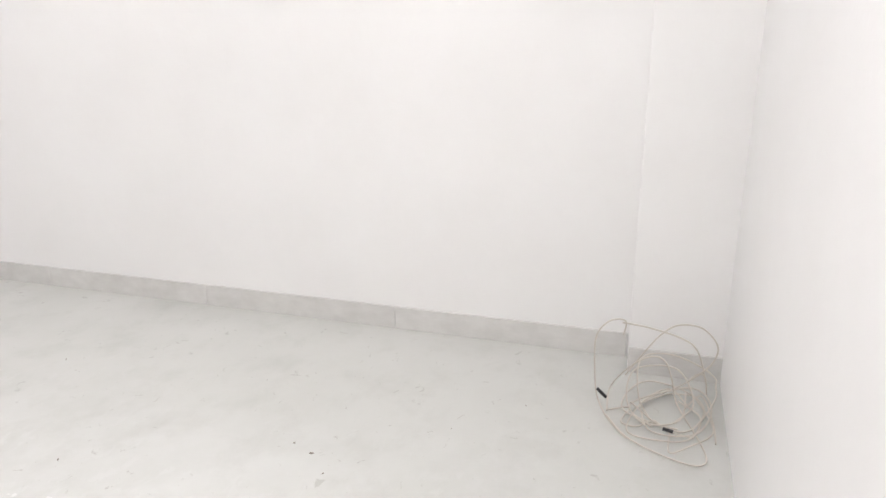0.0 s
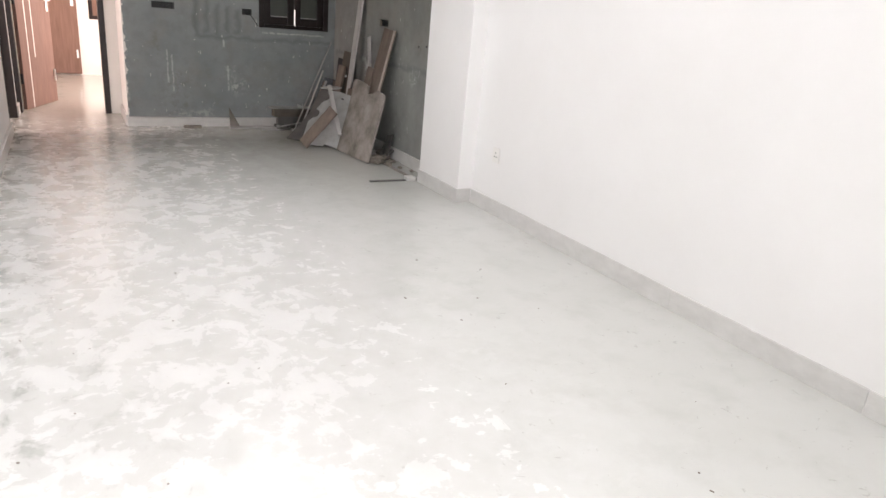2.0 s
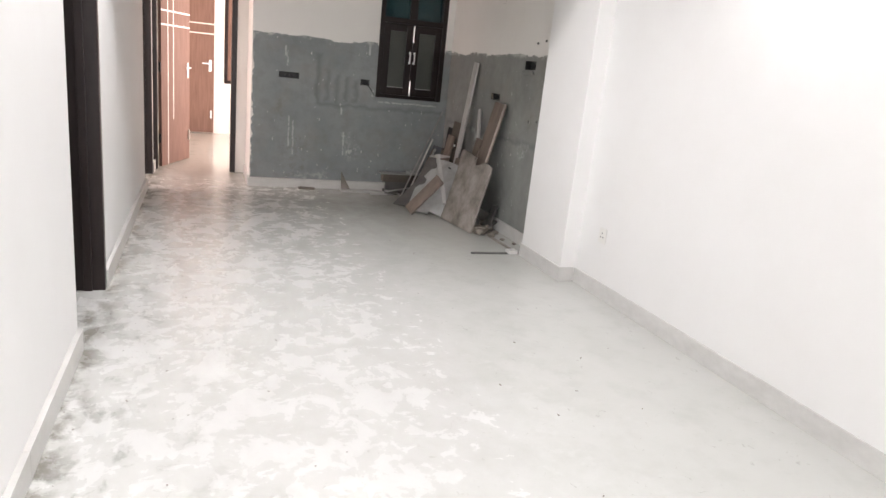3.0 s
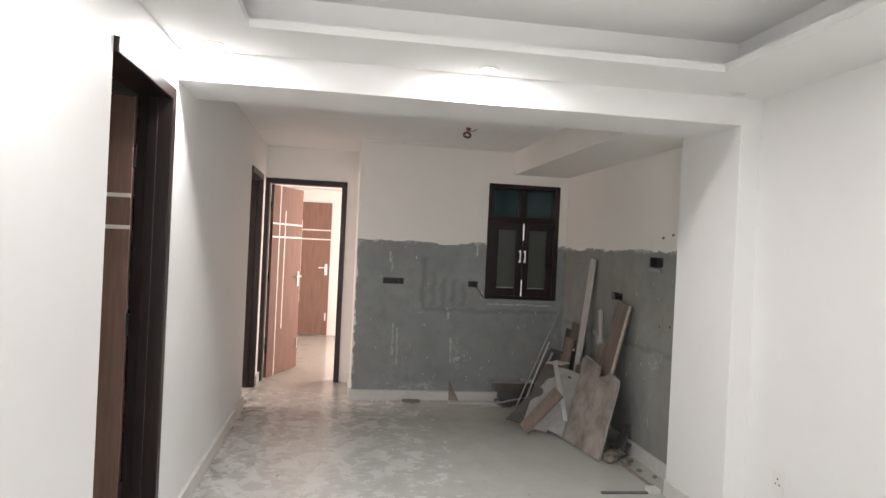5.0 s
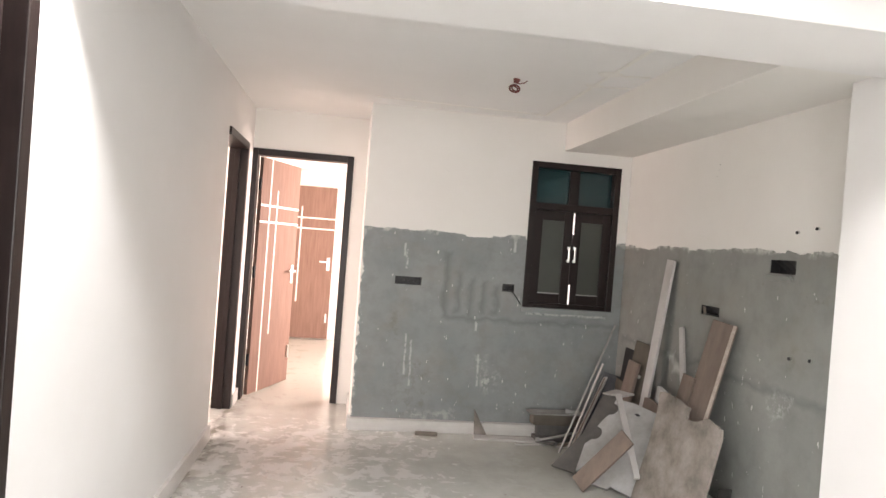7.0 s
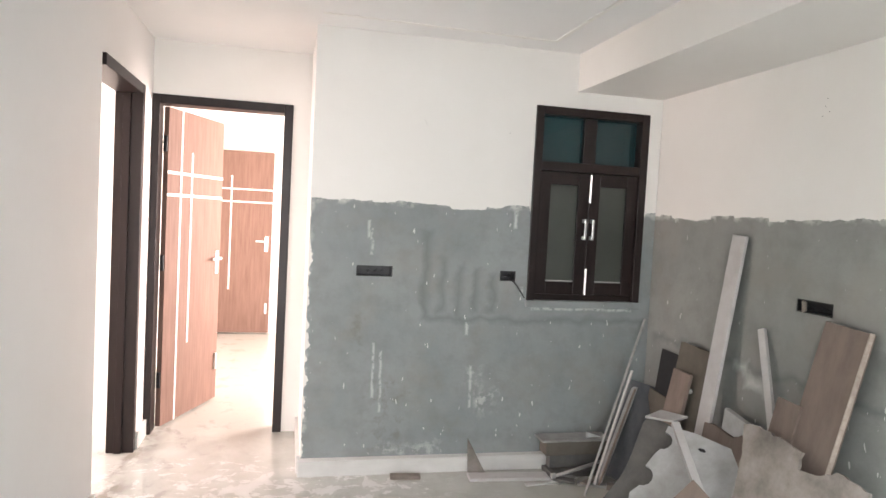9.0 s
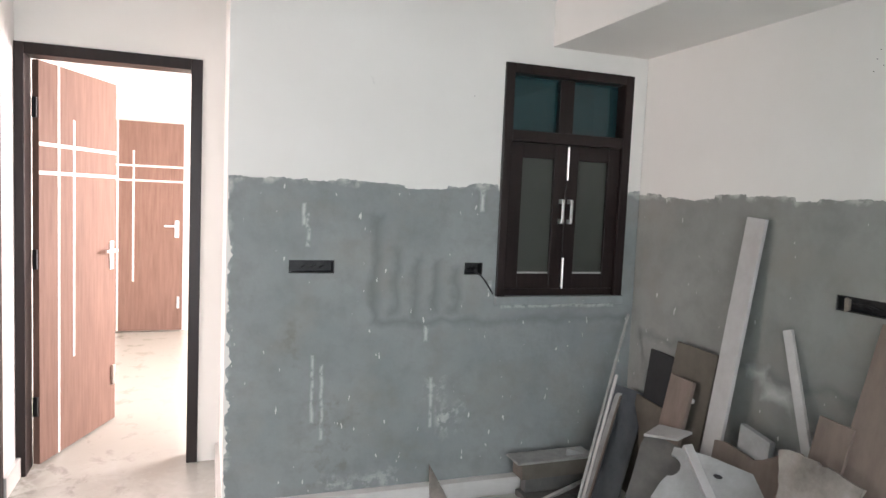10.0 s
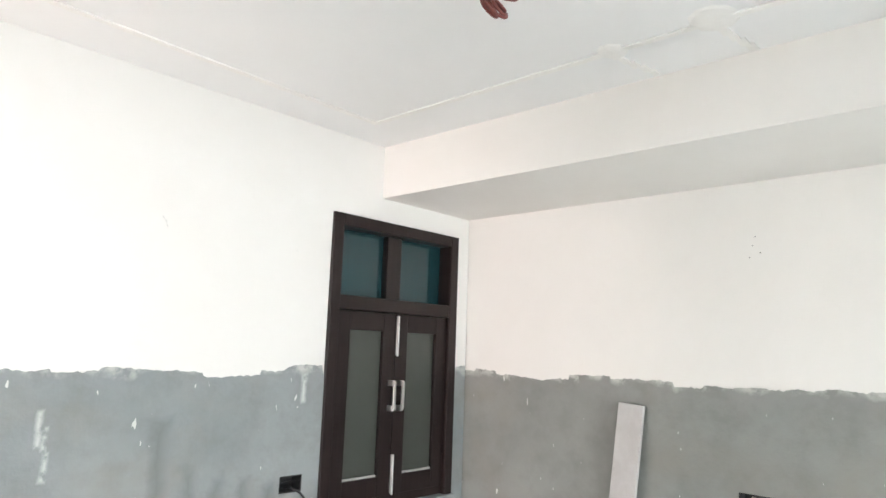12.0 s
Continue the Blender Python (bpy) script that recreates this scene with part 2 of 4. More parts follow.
def floor_material():
    """Polished grey-green stone floor under trodden cement dust."""
    m = bpy.data.materials.new("dusty_polished_floor")
    m.use_nodes = True
    nt = m.node_tree
    b = nt.nodes["Principled BSDF"]
    pos = nt.nodes.new("ShaderNodeNewGeometry").outputs["Position"]
    c = mix(nt, noise_range(nt, pos, 1.3, 0.3, 0.7), (0.52, 0.524, 0.495), (0.57, 0.574, 0.55))
    sep = nt.nodes.new("ShaderNodeSeparateXYZ")
    nt.links.new(pos, sep.inputs[0])
    lane = nt.nodes.new("ShaderNodeMapRange")
    lane.inputs[1].default_value, lane.inputs[2].default_value = 2.35, 0.9
    nt.links.new(sep.outputs[0], lane.inputs[0])
    room = nt.nodes.new("ShaderNodeMapRange")
    room.inputs[1].default_value, room.inputs[2].default_value = 8.0, 6.8
    nt.links.new(sep.outputs[1], room.inputs[0])
    walked = nt.nodes.new("ShaderNodeMath")
    walked.operation = "MULTIPLY"
    nt.links.new(lane.outputs[0], walked.inputs[0])
    nt.links.new(room.outputs[0], walked.inputs[1])
    trod = nt.nodes.new("ShaderNodeMath")
    trod.operation = "MULTIPLY"
    patches = nt.nodes.new("ShaderNodeMath")
    patches.operation = "MULTIPLY"
    scuff = nt.nodes.new("ShaderNodeMath")
    scuff.operation = "MAXIMUM"
    nt.links.new(noise_range(nt, pos, 6.5, 0.34, 0.62, 0.85, (1, 0.8, 1), 10, 0.35), scuff.inputs[0])
    nt.links.new(noise_range(nt, pos, 13, 0.50, 0.62, 0.85, (0.8, 1.15, 1), 8, 0.3), scuff.inputs[1])
    nt.links.new(scuff.outputs[0], patches.inputs[0])
    nt.links.new(noise_range(nt, pos, 2.1, 0.22, 0.46, 1.0), patches.inputs[1])
    nt.links.new(patches.outputs[0], trod.inputs[0])
    nt.links.new(walked.outputs[0], trod.inputs[1])
    # base colour turns darker and greener towards the kitchen end
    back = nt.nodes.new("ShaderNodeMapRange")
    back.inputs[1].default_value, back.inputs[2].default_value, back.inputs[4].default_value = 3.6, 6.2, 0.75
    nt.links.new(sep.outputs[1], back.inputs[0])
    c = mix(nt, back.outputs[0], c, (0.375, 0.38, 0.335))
    c = mix(nt, trod.outputs[0], c, (0.63, 0.63, 0.615))
    c = mix(nt, noise_range(nt, pos, 5, 0.5, 0.72, 0.35), c, (0.43, 0.43, 0.40))
    c = mix(nt, noise_range(nt, pos, 22, 0.66, 0.72, 0.5, (1, 1, 1), 3, 1.0), c, (0.36, 0.35, 0.32))
    dirt = nt.nodes.new("ShaderNodeMapRange")
    dirt.inputs[1].default_value, dirt.inputs[2].default_value = 0.6, 0.05
    nt.links.new(sep.outputs[0], dirt.inputs[0])
    grime = nt.nodes.new("ShaderNodeMath")
    grime.operation = "MULTIPLY"
    nt.links.new(dirt.outputs[0], grime.inputs[0])
    nt.links.new(noise_range(nt, pos, 8, 0.55, 0.64, 0.6, (1, 0.8, 1), 10, 0.4), grime.inputs[1])
    c = mix(nt, grime.outputs[0], c, (0.25, 0.25, 0.225))
    rim = nt.nodes.new("ShaderNodeMapRange")
    rim.inputs[1].default_value, rim.inputs[2].default_value = -0.03, -0.14
    nt.links.new(sep.outputs[0], rim.inputs[0])
    swept = nt.nodes.new("ShaderNodeMath")
    swept.operation = "MULTIPLY"
    nt.links.new(rim.outputs[0], swept.inputs[0])
    nt.links.new(noise_range(nt, pos, 9, 0.44, 0.58, 0.8, (1, 0.7, 1), 9, 0.3), swept.inputs[1])
    hall = nt.nodes.new("ShaderNodeMapRange")
    hall.inputs[1].default_value, hall.inputs[2].default_value = -0.24, -0.20
    nt.links.new(sep.outputs[0], hall.inputs[0])
    along = nt.nodes.new("ShaderNodeMath")
    along.operation = "MULTIPLY"
    nt.links.new(swept.outputs[0], along.inputs[0])
    nt.links.new(hall.outputs[0], along.inputs[1])
    c = mix(nt, along.outputs[0], c, (0.21, 0.195, 0.165))
    nt.links.new(c, b.inputs["Base Color"])
    r = nt.nodes.new("ShaderNodeMapRange")
    r.inputs[3].default_value, r.inputs[4].default_value = 0.12, 0.42
    nt.links.new(trod.outputs[0], r.inputs[0])
    nt.links.new(r.outputs[0], b.inputs["Roughness"])
    bp = nt.nodes.new("ShaderNodeBump")
    bp.inputs["Strength"].default_value, bp.inputs["Distance"].default_value = 0.10, 0.003
    nt.links.new(trod.outputs[0], bp.inputs["Height"])
    nt.links.new(bp.outputs[0], b.inputs["Normal"])
    return m


cement = cement_material("grey_cement_plaster", (0.22, 0.245, 0.25), (0.288, 0.308, 0.308))
cement_brown = cement_material("brown_grey_cement_plaster", (0.223, 0.231, 0.220), (0.287, 0.294, 0.279))
floor_mat = floor_material()


# ---- builders ----
def box(bm, x0, x1, y0, y1, z0, z1, bevel=0.0):
    made = bmesh.ops.create_cube(bm, size=1.0, matrix=Matrix.Translation(((x0 + x1) / 2, (y0 + y1) / 2, (z0 + z1) / 2)) @ Matrix.Diagonal((x1 - x0, y1 - y0, z1 - z0, 1)))
    if bevel:
        edges = list({e for v in made["verts"] for e in v.link_edges})
        bmesh.ops.bevel(bm, geom=edges, offset=bevel, segments=2, affect="EDGES", profile=0.6)
    return bm


def boxed(x0, x1, y0, y1, z0, z1, bevel=0.0):
    return box(bmesh.new(), x0, x1, y0, y1, z0, z1, bevel)


def rod(bm, a, b, r, sides=10, r2=None):
    a, b = Vector(a), Vector(b)
    m = Matrix.Translation((a + b) / 2) @ (b - a).to_track_quat("Z", "Y").to_matrix().to_4x4()
    bmesh.ops.create_cone(bm, cap_ends=True, segments=sides, radius1=r, radius2=r if r2 is None else r2, depth=(b - a).length, matrix=m)
    return bm


def slab(outline, origin, u, v, thick, bevel=0.0015):
    """A flat piece with that outline in the plane of u and v, thick along their normal."""
    u, v = Vector(u).normalized(), Vector(v)
    n = u.cross(v).normalized()
    v = n.cross(u)
    bm = bmesh.new()
    low = [bm.verts.new(Vector(origin) + u * a + v * c) for a, c in outline]
    top = [bm.verts.new(w.co + n * thick) for w in low]
    k = len(low)
    bm.faces.new(low[::-1])
    bm.faces.new(top)
    for i in range(k):
        bm.faces.new((low[i], low[(i + 1) % k], top[(i + 1) % k], top[i]))
    bmesh.ops.recalc_face_normals(bm, faces=bm.faces)
    if bevel:
        bmesh.ops.bevel(bm, geom=list(bm.edges), offset=bevel, segments=1, affect="EDGES")
    return bm


def world_place(ob):
    p = Vector()
    while ob:
        p += ob.location
        ob = ob.parent
    return p


def finish(name, bm, mat, at):
    bmesh.ops.translate(bm, verts=bm.verts, vec=-at)
    me = bpy.data.meshes.new(name)
    bm.to_mesh(me)
    bm.free()
    me.materials.append(mat)
    return new(name, me)


def base_of(bm):
    xs, ys, zs = zip(*[v.co for v in bm.verts])
    return Vector(((min(xs) + max(xs)) / 2, (min(ys) + max(ys)) / 2, min(zs)))


def part(name, bm, mat, parent, label=""):
    ob = finish(name, bm, mat, world_place(parent))
    ob.parent = parent
    return tagged(ob, label)


def solid(name, bm, mat, label, category, group="", kind=""):
    at = base_of(bm)
    ob = finish(name, bm, mat, at)
    ob.location = at
    return tagged(ob, label, category, group, kind)


def thing(name, at, label, category, group="", kind=""):
    ob = new(name)
    ob.location = at
    ob.empty_display_size = 0.1
    return tagged(ob, label, category, group, kind)


def cells(u0, u1, z0, z1, holes):
    us = sorted({u0, u1, *[min(max(c, u0), u1) for h in holes for c in h[:2]]})
    zs = sorted({z0, z1, *[min(max(c, z0), z1) for h in holes for c in h[2:]]})
    for a, b in zip(us, us[1:]):
        for c, d in zip(zs, zs[1:]):
            mu, mz = (a + b) / 2, (c + d) / 2
            if not any(h[0] < mu < h[1] and h[2] < mz < h[3] for h in holes):
                yield a, b, c, d


def wall_x(name, x0, x1, y0, y1, z0, z1, mat, label, holes=()):
    bm = bmesh.new()
    for a, b, c, d in cells(y0, y1, z0, z1, holes):
        box(bm, x0, x1, a, b, c, d)
    bmesh.ops.remove_doubles(bm, verts=bm.verts, dist=1e-5)
    return solid(name, bm, mat, label, "wall", kind="structure")


def wall_y(name, x0, x1, y0, y1, z0, z1, mat, label, holes=()):
    bm = bmesh.new()
    for a, b, c, d in cells(x0, x1, z0, z1, holes):
        box(bm, a, b, y0, y1, c, d)
    bmesh.ops.remove_doubles(bm, verts=bm.verts, dist=1e-5)
    return solid(name, bm, mat, label, "wall", kind="structure")


# ---- large structure ----
LEFT, RIGHT, KRIGHT, PILLAR, KBACK, DOORWALL = -0.18, 2.78, 2.815, 2.662, 7.0, 7.714
T = 0.13
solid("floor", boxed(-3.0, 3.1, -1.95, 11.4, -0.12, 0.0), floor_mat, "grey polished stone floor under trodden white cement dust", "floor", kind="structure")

left = wall_x("wall_left", LEFT - T, LEFT, -1.82, DOORWALL, 0, 2.62, paint, "white painted living room wall with two door openings",
              [(3.03, 3.855, -1, 2.135), (6.60, 7.45, -1, 2.10)])
right = wall_x("wall_right", RIGHT, RIGHT + T, -0.43, 3.893, 0, 2.62, paint, "plain white painted living room wall")
solid("pillar_middle", boxed(PILLAR, KRIGHT + T, 3.893, 4.506, -0.02, 2.62, 0.005), paint, "white painted pillar between living room and kitchen", "pillar", kind="structure")
solid("pillar_corner", boxed(2.66, RIGHT + 0.05, -0.36, 0.023, -0.02, 2.62, 0.005), paint, "white painted corner pillar of the living room", "pillar", kind="structure")
wall_y("wall_near", 0.95, RIGHT, -0.43, -0.30, 0, 2.62, paint, "white painted wall beside the entrance")
wall_x("wall_entrance_side", 0.95, 1.08, -1.82, -0.43, 0, 2.62, paint, "white painted side wall of the entrance")
wall_y("wall_entrance_end", LEFT - T, 1.08, -1.95, -1.82, 0, 2.62, paint, "white painted end wall of the entrance")

BOX1, BOX2 = (1.022, 1.222, 1.098, 1.157), (1.848, 1.942, 1.094, 1.152)
WIN = (2.013, 2.732, 0.968, 2.115)
kback = wall_y("wall_kitchen_back", 0.76, KRIGHT + T, KBACK, KBACK + T, 0, 2.62, paint_warm_lit, "warm-lit white painted kitchen wall above bare cement plaster", [WIN, BOX1, BOX2])
RBOX, RBOX2 = (5.60, 5.80, 1.118, 1.174), (4.965, 5.166, 1.402, 1.484)
kright = wall_x("wall_kitchen_right", KRIGHT, KRIGHT + T - 0.003, 4.506, KBACK + 0.03, 0, 2.62, paint_warm_lit, "warm-lit white painted kitchen side wall above bare cement plaster", [RBOX, RBOX2])
wall_x("wall_return", 0.76, 0.76 + T, KBACK + T, DOORWALL, 0, 2.62, paint_warm_lit, "warm-lit white painted return wall beside the bedroom door")
wall_y("wall_bedroom_door", -0.56, 0.89, DOORWALL, DOORWALL + 0.12, 0, 2.62, paint_warm_lit, "warm-lit white painted wall around the bedroom door", [(-0.193, 0.652, -1, 2.10)])

# ceilings
bm = boxed(LEFT - T, RIGHT + T, -1.95, 3.90, 2.52, 2.64)
bm_band = boxed(LEFT, RIGHT, 3.47, 3.893, 2.335, 2.372)
for b in ((LEFT, 0.19, 0.45, 3.47, 2.335, 2.372), (2.30, RIGHT, 0.45, 3.47, 2.335, 2.372), (LEFT, RIGHT, -0.30, 0.45, 2.335, 2.372), (LEFT, 0.95, -1.82, -0.30, 2.335, 2.52),
          (LEFT, RIGHT, 3.62, 3.893, 2.372, 2.52), (LEFT, 0.04, 0.30, 3.62, 2.372, 2.52), (2.45, RIGHT, 0.30, 3.62, 2.372, 2.52), (LEFT, RIGHT, -0.30, 0.30, 2.372, 2.52)):
    box(bm_band, *b)
solid("ceiling", bm, ceiling_paint, "white ceiling inside the living room tray recess", "ceiling", kind="structure")
solid("false_ceiling_band", bm_band, ceiling_paint, "white plasterboard band around the recessed ceiling tray", "ceiling", kind="structure")
solid("beam", boxed(LEFT - 0.03, 2.94, 3.8925, 4.33, 2.19, 2.63, 0.004), paint, "white painted beam between living room and kitchen", "beam", kind="structure")
solid("ceiling_kitchen", boxed(LEFT - T, 2.95, 4.33, 7.85, 2.43, 2.64), ceiling_paint, "white kitchen ceiling with raised plaster repair lines", "ceiling", kind="structure")
solid("ceiling_duct", boxed(2.262, KRIGHT + 0.03, 4.30, KBACK + 0.03, 2.212, 2.45, 0.004), paint_warm_lit, "warm-lit white boxed-in duct under the kitchen ceiling", "soffit", kind="structure")

# bedroom, side rooms and window shaft that show through the openings
FAR = 11.2
wall_y("wall_bedroom_far", -0.56, 2.6, FAR, FAR + T, 0, 2.62, paint_warm_lit, "warm-lit white painted far wall of the bedroom", [(0.61, 1.55, 0.78, 2.08)])
wall_x("wall_bedroom_left", -0.56, -0.44, 7.834, FAR, 0, 2.62, paint_warm_lit, "warm-lit white painted bedroom side wall")
wall_x("wall_bedroom_right", 2.5, 2.62, 7.95, FAR, 0, 2.62, paint_warm_lit, "warm-lit white painted bedroom wall with a window opening", [(8.4, 9.8, 0.75, 2.05)])
wall_y("wall_bedroom_near", 0.89, 2.62, 7.83, 7.95, 0, 2.62, paint_warm_lit, "warm-lit white painted near wall of the bedroom")
solid("ceiling_bedroom", boxed(-0.56, 2.62, 7.83, FAR + T, 2.45, 2.64), ceiling_paint, "white bedroom ceiling", "ceiling", kind="structure")
bm = boxed(-0.44, 2.5, 10.75, FAR, 2.26, 2.45)
solid("bedroom_ceiling_band", bm, ceiling_paint, "white plasterboard band along the bedroom wall", "ceiling", kind="structure")
wall_y("wall_side_room_north", -2.85, -0.56, 7.714, 7.834, 0, 2.62, paint_warm_lit, "warm-lit white painted side room wall with a window opening", [(-1.7, -0.62, 0.85, 2.0)])
wall_x("wall_side_room_west", -2.97, -2.85, 1.9, 7.834, 0, 2.62, paint_warm_lit, "warm-lit white painted side room wall with a window opening", [(5.9, 7.3, 0.75, 2.05)])
wall_y("wall_side_room_south", -2.85, LEFT - T, 4.75, 4.87, 0, 2.62, paint_warm_lit, "warm-lit white painted wall between the side rooms")
wall_y("wall_store_south", -2.85, LEFT - T, 1.9, 2.02, 0, 2.62, paint_warm_lit, "warm-lit white painted wall of the room behind the door")
solid("ceiling_side_rooms", boxed(-2.97, LEFT - T, 1.9, 7.834, 2.45, 2.64), ceiling_paint, "white ceiling of the side rooms", "ceiling", kind="structure")
bm = boxed(1.6, 3.0, 7.72, 7.82, 0.0, 3.4)
box(bm, 1.6, 1.72, 7.13, 7.72, 0, 3.4)
box(bm, 2.95, 3.07, 7.13, 7.72, 0, 3.4)
solid("window_shaft", bm, raw_wall, "bare plaster air shaft behind the kitchen window", "wall", kind="structure")


# bare cement on the kitchen walls, ragged where the paint begins
def cement_panel(axis, face, a0, a1, z0, z1, holes, ragged_end, parent, seed):
    bm = bmesh.new()
    d = 0.004

    def block(p, q, lo, hi):
        if axis == "x":
            box(bm, p, q, face - d, face, lo, hi)
        else:
            box(bm, face - d, face, p, q, lo, hi)

    for a, b, c, e in cells(a0 + (0.03 if ragged_end else 0), a1, z0, z1, holes):
        block(a, b, c, e)
    bmesh.ops.remove_doubles(bm, verts=bm.verts, dist=1e-5)
    def strip(inner, outer):
        """A thin raised strip between two lines of points on the wall."""
        def at(p, q, deep):
            return (p, face - deep, q) if axis == "x" else (face - deep, p, q)
        rows = [[bm.verts.new(at(*a, d)), bm.verts.new(at(*b, d)), bm.verts.new(at(*b, 0.0005))] for a, b in zip(inner, outer)]
        for r0, r1 in zip(rows, rows[1:]):
            bm.faces.new((r0[0], r1[0], r1[1], r0[1]))
            bm.faces.new((r0[1], r1[1], r1[2], r0[2]))

    def edge_height(q):
        stroke = math.floor(q * 8.5 + 0.9 * noise.noise((q * 3, seed, 5)))
        return 0.042 + 0.020 * noise.noise((q * 1.6, seed, 0)) + 0.030 * noise.noise((stroke * 3.71, seed, 3)) + 0.010 * noise.noise((q * 13, seed, 7)) + 0.006 * noise.noise((q * 70, seed, 9))

    runs = [(a0, a1)]
    for h in holes:
        if h[3] > z1 + 0.1:
            runs = [(a0, h[0]), (h[1], a1)]
    for p, q in runs:
        k = max(2, int((q - p) / 0.006))
        line = [p + (q - p) * i / k for i in range(k + 1)]
        strip([(v, z1) for v in line], [(v, z1 + max(0.004, edge_height(v))) for v in line])
    if ragged_end:
        k = int((z1 - z0) / 0.006)
        line = [z0 + (z1 - z0) * i / k for i in range(k + 1)]
        strip([(a0 + 0.03, v) for v in line], [(a0 + 0.03 - max(0.002, min(0.03, 0.024 + 0.02 * noise.noise((seed, v * 7, 1)) + 0.02 * noise.noise((seed, v * 26, 5)) + 0.01 * noise.noise((seed, v * 80, 2)))), v) for v in line])
    bmesh.ops.recalc_face_normals(bm, faces=bm.faces)
    return part("cement_plaster", bm, cement if axis == "x" else cement_brown, parent, "bare grey cement plaster with putty drips")


cement_panel("x", KBACK, 0.765, KRIGHT - 0.004, 0.085, 1.47, [WIN, BOX1, BOX2], True, kback, 2.7)
cement_panel("y", KRIGHT, 4.506, KBACK - 0.004, 0.10, 1.47, [RBOX, RBOX2], False, kright, 8.1)


# ---- skirting of single marble strips ----
def skirting(name, runs, label, deep=0):
    top = thing(name, (0, 0, 0), label, "skirting", kind="structure")
    for axis, face, side, a0, a1, h in runs:
        n = max(1, round(abs(a1 - a0) / 0.9))
        for i in range(n):
            p, q = a0 + (a1 - a0) * i / n, a0 + (a1 - a0) * (i + 1) / n - 0.0015
            lo, hi = sorted((face, face + side * (deep or 0.012)))
            if axis == "x":
                part("skirting_strip", boxed(p, q, lo, hi, 0, h, 0.0015), skirt_mat, top)
            else:
                part("skirting_strip", boxed(lo, hi, p, q, 0, h, 0.0015), skirt_mat, top)


skirting("baseboard", [("y", RIGHT, -1, 0.035, 3.88, 0.1), ("y", PILLAR, -1, 3.893, 4.506, 0.1), ("x", 3.893, -1, 2.65, 2.768, 0.1), ("y", 2.66, -1, -0.30, 0.023, 0.1)],
         "light grey marble skirting along white walls")
skirting("baseboard_left", [("y", LEFT, 1, -1.8, 3.026, 0.1), ("y", LEFT, 1, 3.86, 6.596, 0.1), ("y", LEFT, 1, 7.455, 7.71, 0.1)],
         "light grey marble skirting along the long white wall", 0.022)
skirting("baseboard_kitchen", [("x", KBACK, -1, 0.748, 2.78, 0.085)], "pale marble skirting below bare cement plaster", 0.055)
skirting("baseboard_side", [("y", KRIGHT, -1, 4.506, 6.94, 0.10), ("y", 0.76, -1, 7.0, 7.70, 0.10)], "pale marble skirting along the kitchen side wall", 0.02)


# ---- doors ----
def door_frame_x(parent, face, y0, y1, top, near=0.055):
    """Dark frame in a wall that runs along y."""
    for name, b in (("jamb", (face - 0.135, face + (0.012 if near > 0.03 else -0.006), y0, y0 + near, 0, top)), ("jamb", (face - 0.135, face + 0.012, y1 - 0.055, y1, 0, top)),
                    ("head", (face - 0.135, face + 0.012, y0 + near, y1 - 0.055, top - 0.055, top))):
        part(name, boxed(*b, 0.004), dark_frame, parent)
    for name, b in (("stop", (face - 0.09, face - 0.05, y0 + near, y0 + near + 0.013, 0, top - 0.055)), ("stop", (face - 0.09, face - 0.05, y1 - 0.068, y1 - 0.055, 0, top - 0.055))):
        part(name, boxed(*b, 0.002), dark_frame, parent)


def door_frame_y(parent, face, x0, x1, top):
    for name, b in (("jamb", (x0, x0 + 0.055, face - 0.012, face + 0.13, 0, top)), ("jamb", (x1 - 0.055, x1, face - 0.012, face + 0.13, 0, top)),
                    ("head", (x0 + 0.055, x1 - 0.055, face - 0.012, face + 0.13, top - 0.055, top))):
        part(name, boxed(*b, 0.004), dark_frame, parent)


